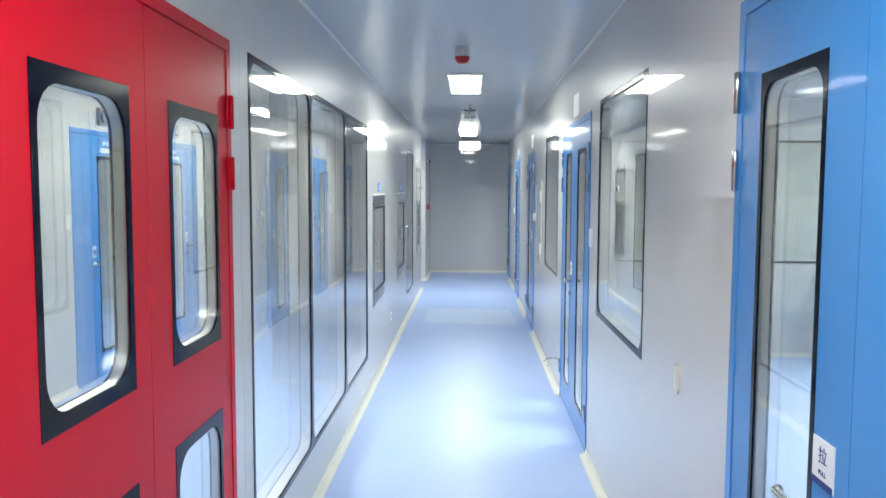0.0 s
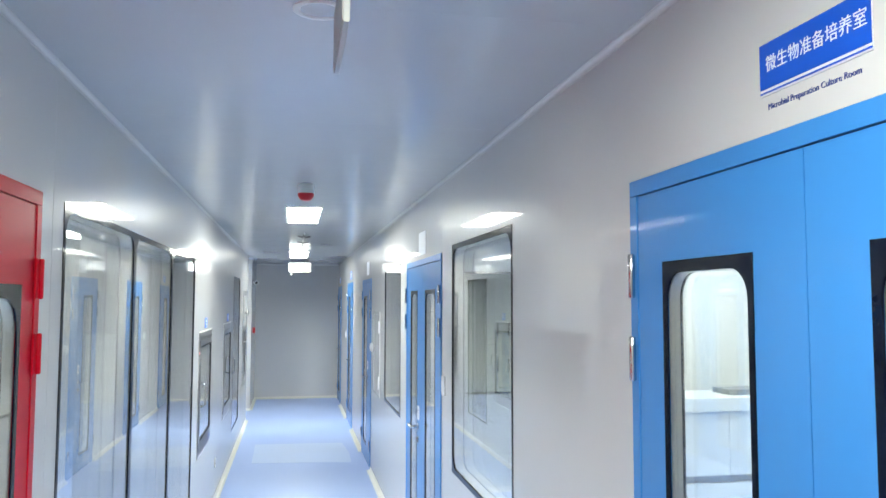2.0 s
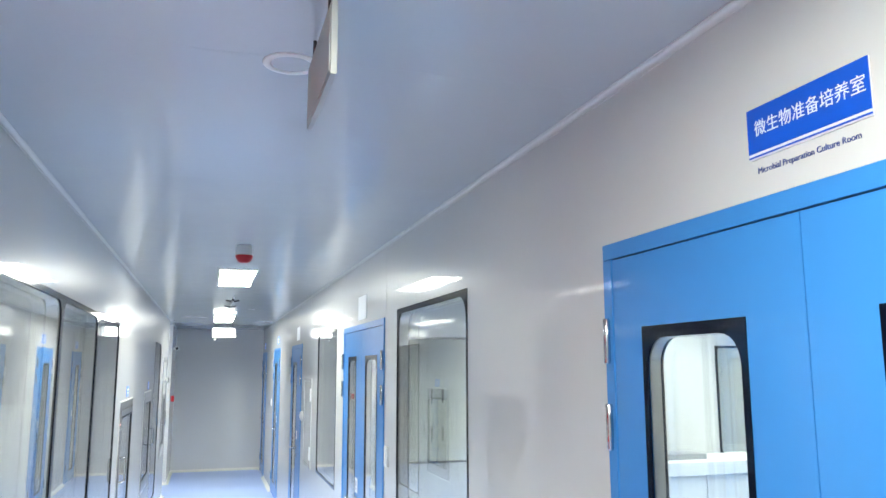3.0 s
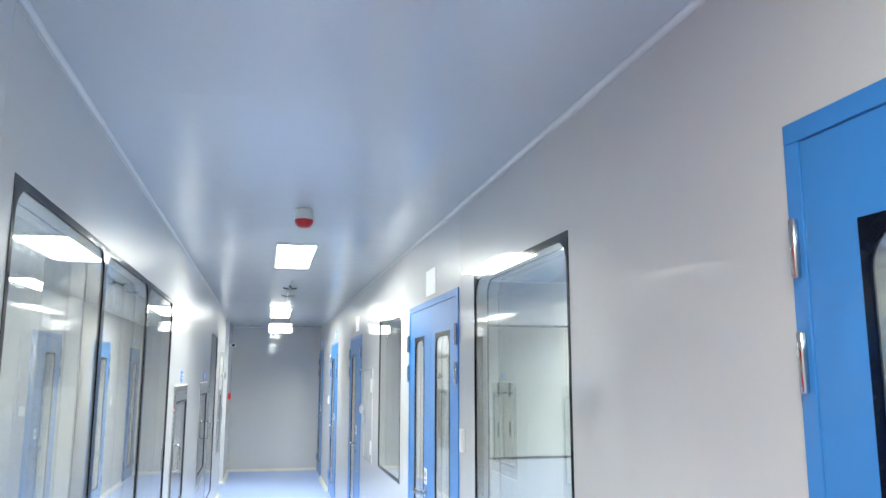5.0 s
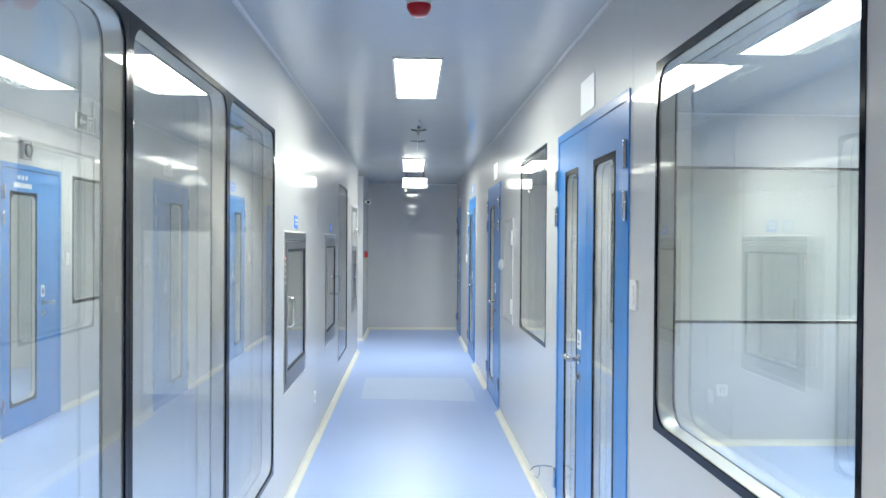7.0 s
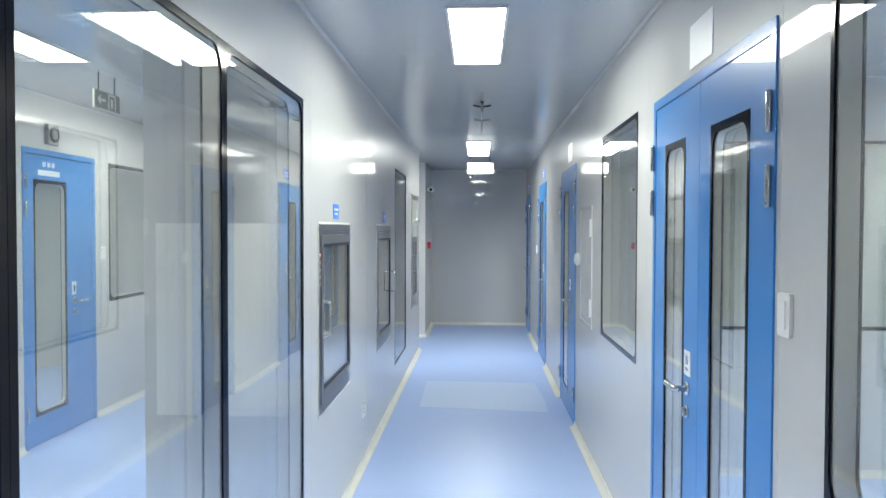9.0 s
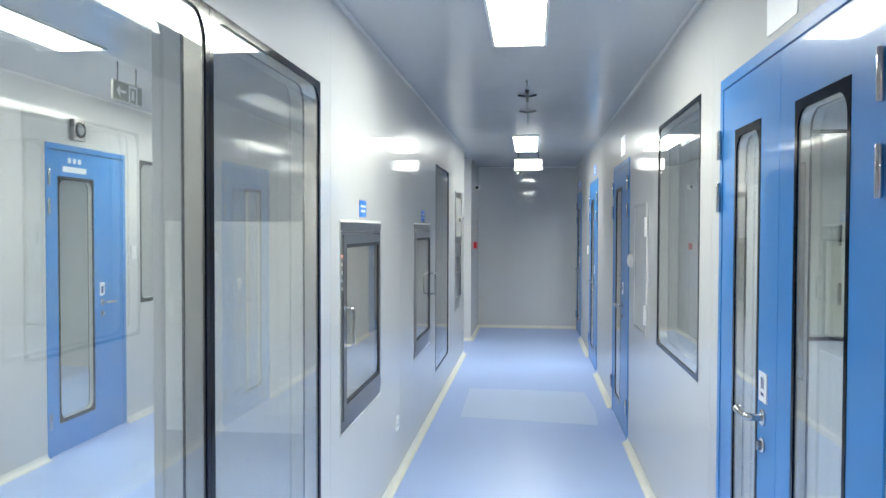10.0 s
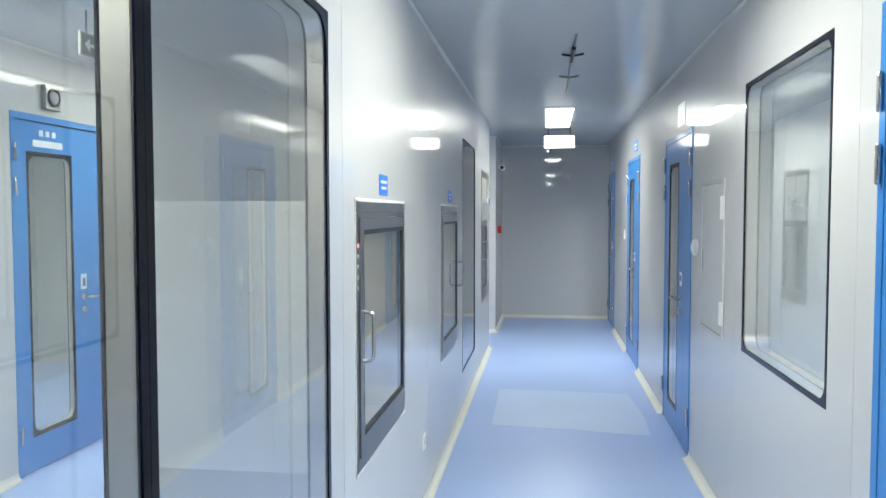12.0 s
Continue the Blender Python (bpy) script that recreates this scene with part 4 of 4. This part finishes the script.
# small emergency lamps over the doors of the glass room
def door_lamp(u, z):
    t = thing("door_lamp", FARLEFT(u, 0, z - 0.07), "square steel lamp with a round lens above the door", "lamp", "lamps above the doors")
    part("body", boxes(FARLEFT, (u - 0.07, u + 0.07, -0.035, -0.0005, z - 0.075, z + 0.075), bevel=0.004), M_DARKSTEEL, t, "brushed steel body")
    part("rim", lathe(bmesh.new(), FARLEFT(u, -0.035, z), (1, 0, 0), [(0.055, 0), (0.055, 0.012), (0.044, 0.014), (0.044, 0.002)], 24), M_BLACKPL, t, "dark ring", smooth=True)
    part("lens", lathe(bmesh.new(), FARLEFT(u, -0.036, z), (1, 0, 0), [(0.043, 0), (0.036, 0.012), (0, 0.018)], 24), M_GREYPL, t, "pale lens", smooth=True)


door_lamp(8.81, 2.25)
door_lamp(7.18, 2.25)

# door stop with a bent wire by the second double door
ds = thing("door_stop", (W, 6.86, 0.0), "small wire door holder at the foot of the wall", "door stop")
part("wire", sweep(bmesh.new(), [(W - 0.0, 6.80, 0.27), (W - 0.05, 6.81, 0.275), (W - 0.10, 6.82, 0.265), (W - 0.12, 6.83, 0.24)], 0.004, 8), M_CHROME, ds, smooth=True)
part("hook", sweep(bmesh.new(), [(W - 0.07, 6.81, 0.275), (W - 0.07, 6.812, 0.22), (W - 0.085, 6.815, 0.20), (W - 0.10, 6.815, 0.215)], 0.003, 8), M_CHROME, ds, smooth=True)


# ---- culture room furniture ----
def bench_unit(x0, x1, y0, y1):
    b = thing("bench_cabinet", ((x0 + x1) / 2, y0, 0), "white laminate bench cabinet under the worktop", "cabinet", "bench cabinets")
    Q = ROOM
    part("body", boxes(Q, (x0, x1, y0 + 0.02, y1, 0.201, 0.80)), M_LACQ, b)
    part("plinth", boxes(Q, (x0 + 0.005, x1 - 0.005, y0 + 0.01, y1, 0.0, 0.13)), M_LACQ, b, "white plinth")
    part("rail", boxes(Q, (x0 + 0.005, x1 - 0.005, y0 + 0.05, y1, 0.131, 0.20)), M_GREYPL, b, "grey recessed rail")
    for a, c in ((x0 + 0.003, (x0 + x1) / 2 - 0.002), ((x0 + x1) / 2 + 0.002, x1 - 0.003)):
        part("door", boxes(Q, (a, c, y0, y0 + 0.019, 0.206, 0.795), bevel=0.002), M_LACQ, b)
    return b


for k in range(4):
    bench_unit(4.30 + 0.95 * k, 5.24 + 0.95 * k, 7.62, 8.2)
wt = thing("worktop", (6.2, 7.58, 0.80), "thick white laboratory worktop along the wall", "worktop")
part("slab", boxes(ROOM, (4.26, 8.14, 7.58, 8.20, 0.802, 0.93), bevel=0.006), M_LACQ, wt)

rk = thing("drying_rack", (6.55, 8.1, 0.93), "grey pegboard drying rack on the worktop", "drying rack")
part("board", boxes(ROOM, (6.44, 6.84, 8.12, 8.15, 0.932, 1.29), bevel=0.004), M_RACK, rk)
for i in range(6):
    for j in range(4):
        x, z = 6.48 + 0.064 * i, 0.99 + 0.085 * j
        part("peg", sweep(bmesh.new(), [(x, 8.122, z), (x - 0.01, 8.03, z + 0.05)], [0.006, 0.004], 6), M_RACK, rk)
fc = thing("lab_tap", (6.28, 8.05, 0.93), "tall curved steel laboratory tap on the worktop", "tap")
part("spout", sweep(bmesh.new(), [(6.28, 8.06, 0.932), (6.28, 8.06, 1.13)]
                    + [(6.28, 8.06 - 0.09 + 0.09 * math.cos(radians(a)), 1.13 + 0.09 * math.sin(radians(a))) for a in range(20, 200, 20)], 0.011, 10), M_CHROME, fc, smooth=True)
part("base", lathe(bmesh.new(), (6.28, 8.06, 0.931), (0, 0, 1), [(0.03, 0), (0.03, 0.02), (0.018, 0.03), (0.018, 0.05)], 16), M_CHROME, fc, smooth=True)

# white carton at the right end of the worktop
sh = thing("carton", (7.6, 7.9, 0.93), "plain white carton standing on the worktop", "box")
part("box", boxes(ROOM, (7.35, 7.90, 7.86, 8.10, 0.931, 1.06), bevel=0.004), M_LACQ, sh)
part("lid", boxes(ROOM, (7.342, 7.908, 7.852, 8.108, 1.061, 1.085), bevel=0.003), M_LACQ, sh)
bx = thing("tube_rack", (7.5, 7.70, 0.93), "low dark tube rack under a tilted white board", "rack")
rack = boxes(ROOM, (7.12, 7.96, 7.62, 7.635, 0.931, 0.975), (7.12, 7.96, 7.785, 7.80, 0.931, 0.975), (7.12, 7.135, 7.636, 7.784, 0.931, 0.975), (7.945, 7.96, 7.636, 7.784, 0.931, 0.975))
part("frame", rack, M_GREYPL, bx, "dark grey rack frame")
for k in range(14):
    part("tube", lathe(bmesh.new(), (7.165 + 0.058 * k, 7.71, 0.931), (0, 0, 1), [(0.012, 0), (0.013, 0.005), (0.013, 0.058), (0.016, 0.060), (0.016, 0.066)], 10), M_BLACKPL if k % 3 else M_PLASTIC, bx, smooth=True)
board = boxes(ROOM, (6.86, 7.94, 7.60, 7.84, 1.0, 1.012), bevel=0.003)
bmesh.ops.rotate(board, verts=board.verts, cent=(7.4, 7.72, 1.0), matrix=Matrix.Rotation(radians(1.2), 3, "Y"))
part("board", board, M_LACQ, bx, "white tilted board")
bk = thing("storage_box", (5.1, 7.9, 0.93), "low dark tray standing on the worktop", "tray")
part("tray", boxes(ROOM, (4.85, 5.35, 7.75, 8.05, 0.931, 0.985), bevel=0.004), M_GREYPL, bk)

# tall cabinet seen through the culture room's end window
sc2 = thing("storage_cabinet", (3.0, 9.2, 0), "tall pale grey steel storage cabinet with four doors", "cabinet")
part("body", boxes(ROOM, (2.30, 3.68, 9.22, 9.75, 0.0, 2.2)), M_LACQ, sc2)
for a, c in ((2.303, 2.988), (2.992, 3.677)):
    for z0, z1 in ((0.06, 1.368), (1.376, 2.19)):
        dd = part("door", boxes(ROOM, (a, c, 9.20, 9.219, z0, z1), bevel=0.002), M_LACQ, sc2)
        hx = c - 0.06 if a < 2.5 else a + 0.06
        part("handle", boxes(ROOM, (hx - 0.01, hx + 0.01, 9.175, 9.1995, 1.05 if z0 < 1 else 1.45, 1.20 if z0 < 1 else 1.6), bevel=0.003), M_CHROME, dd, "small steel handle")

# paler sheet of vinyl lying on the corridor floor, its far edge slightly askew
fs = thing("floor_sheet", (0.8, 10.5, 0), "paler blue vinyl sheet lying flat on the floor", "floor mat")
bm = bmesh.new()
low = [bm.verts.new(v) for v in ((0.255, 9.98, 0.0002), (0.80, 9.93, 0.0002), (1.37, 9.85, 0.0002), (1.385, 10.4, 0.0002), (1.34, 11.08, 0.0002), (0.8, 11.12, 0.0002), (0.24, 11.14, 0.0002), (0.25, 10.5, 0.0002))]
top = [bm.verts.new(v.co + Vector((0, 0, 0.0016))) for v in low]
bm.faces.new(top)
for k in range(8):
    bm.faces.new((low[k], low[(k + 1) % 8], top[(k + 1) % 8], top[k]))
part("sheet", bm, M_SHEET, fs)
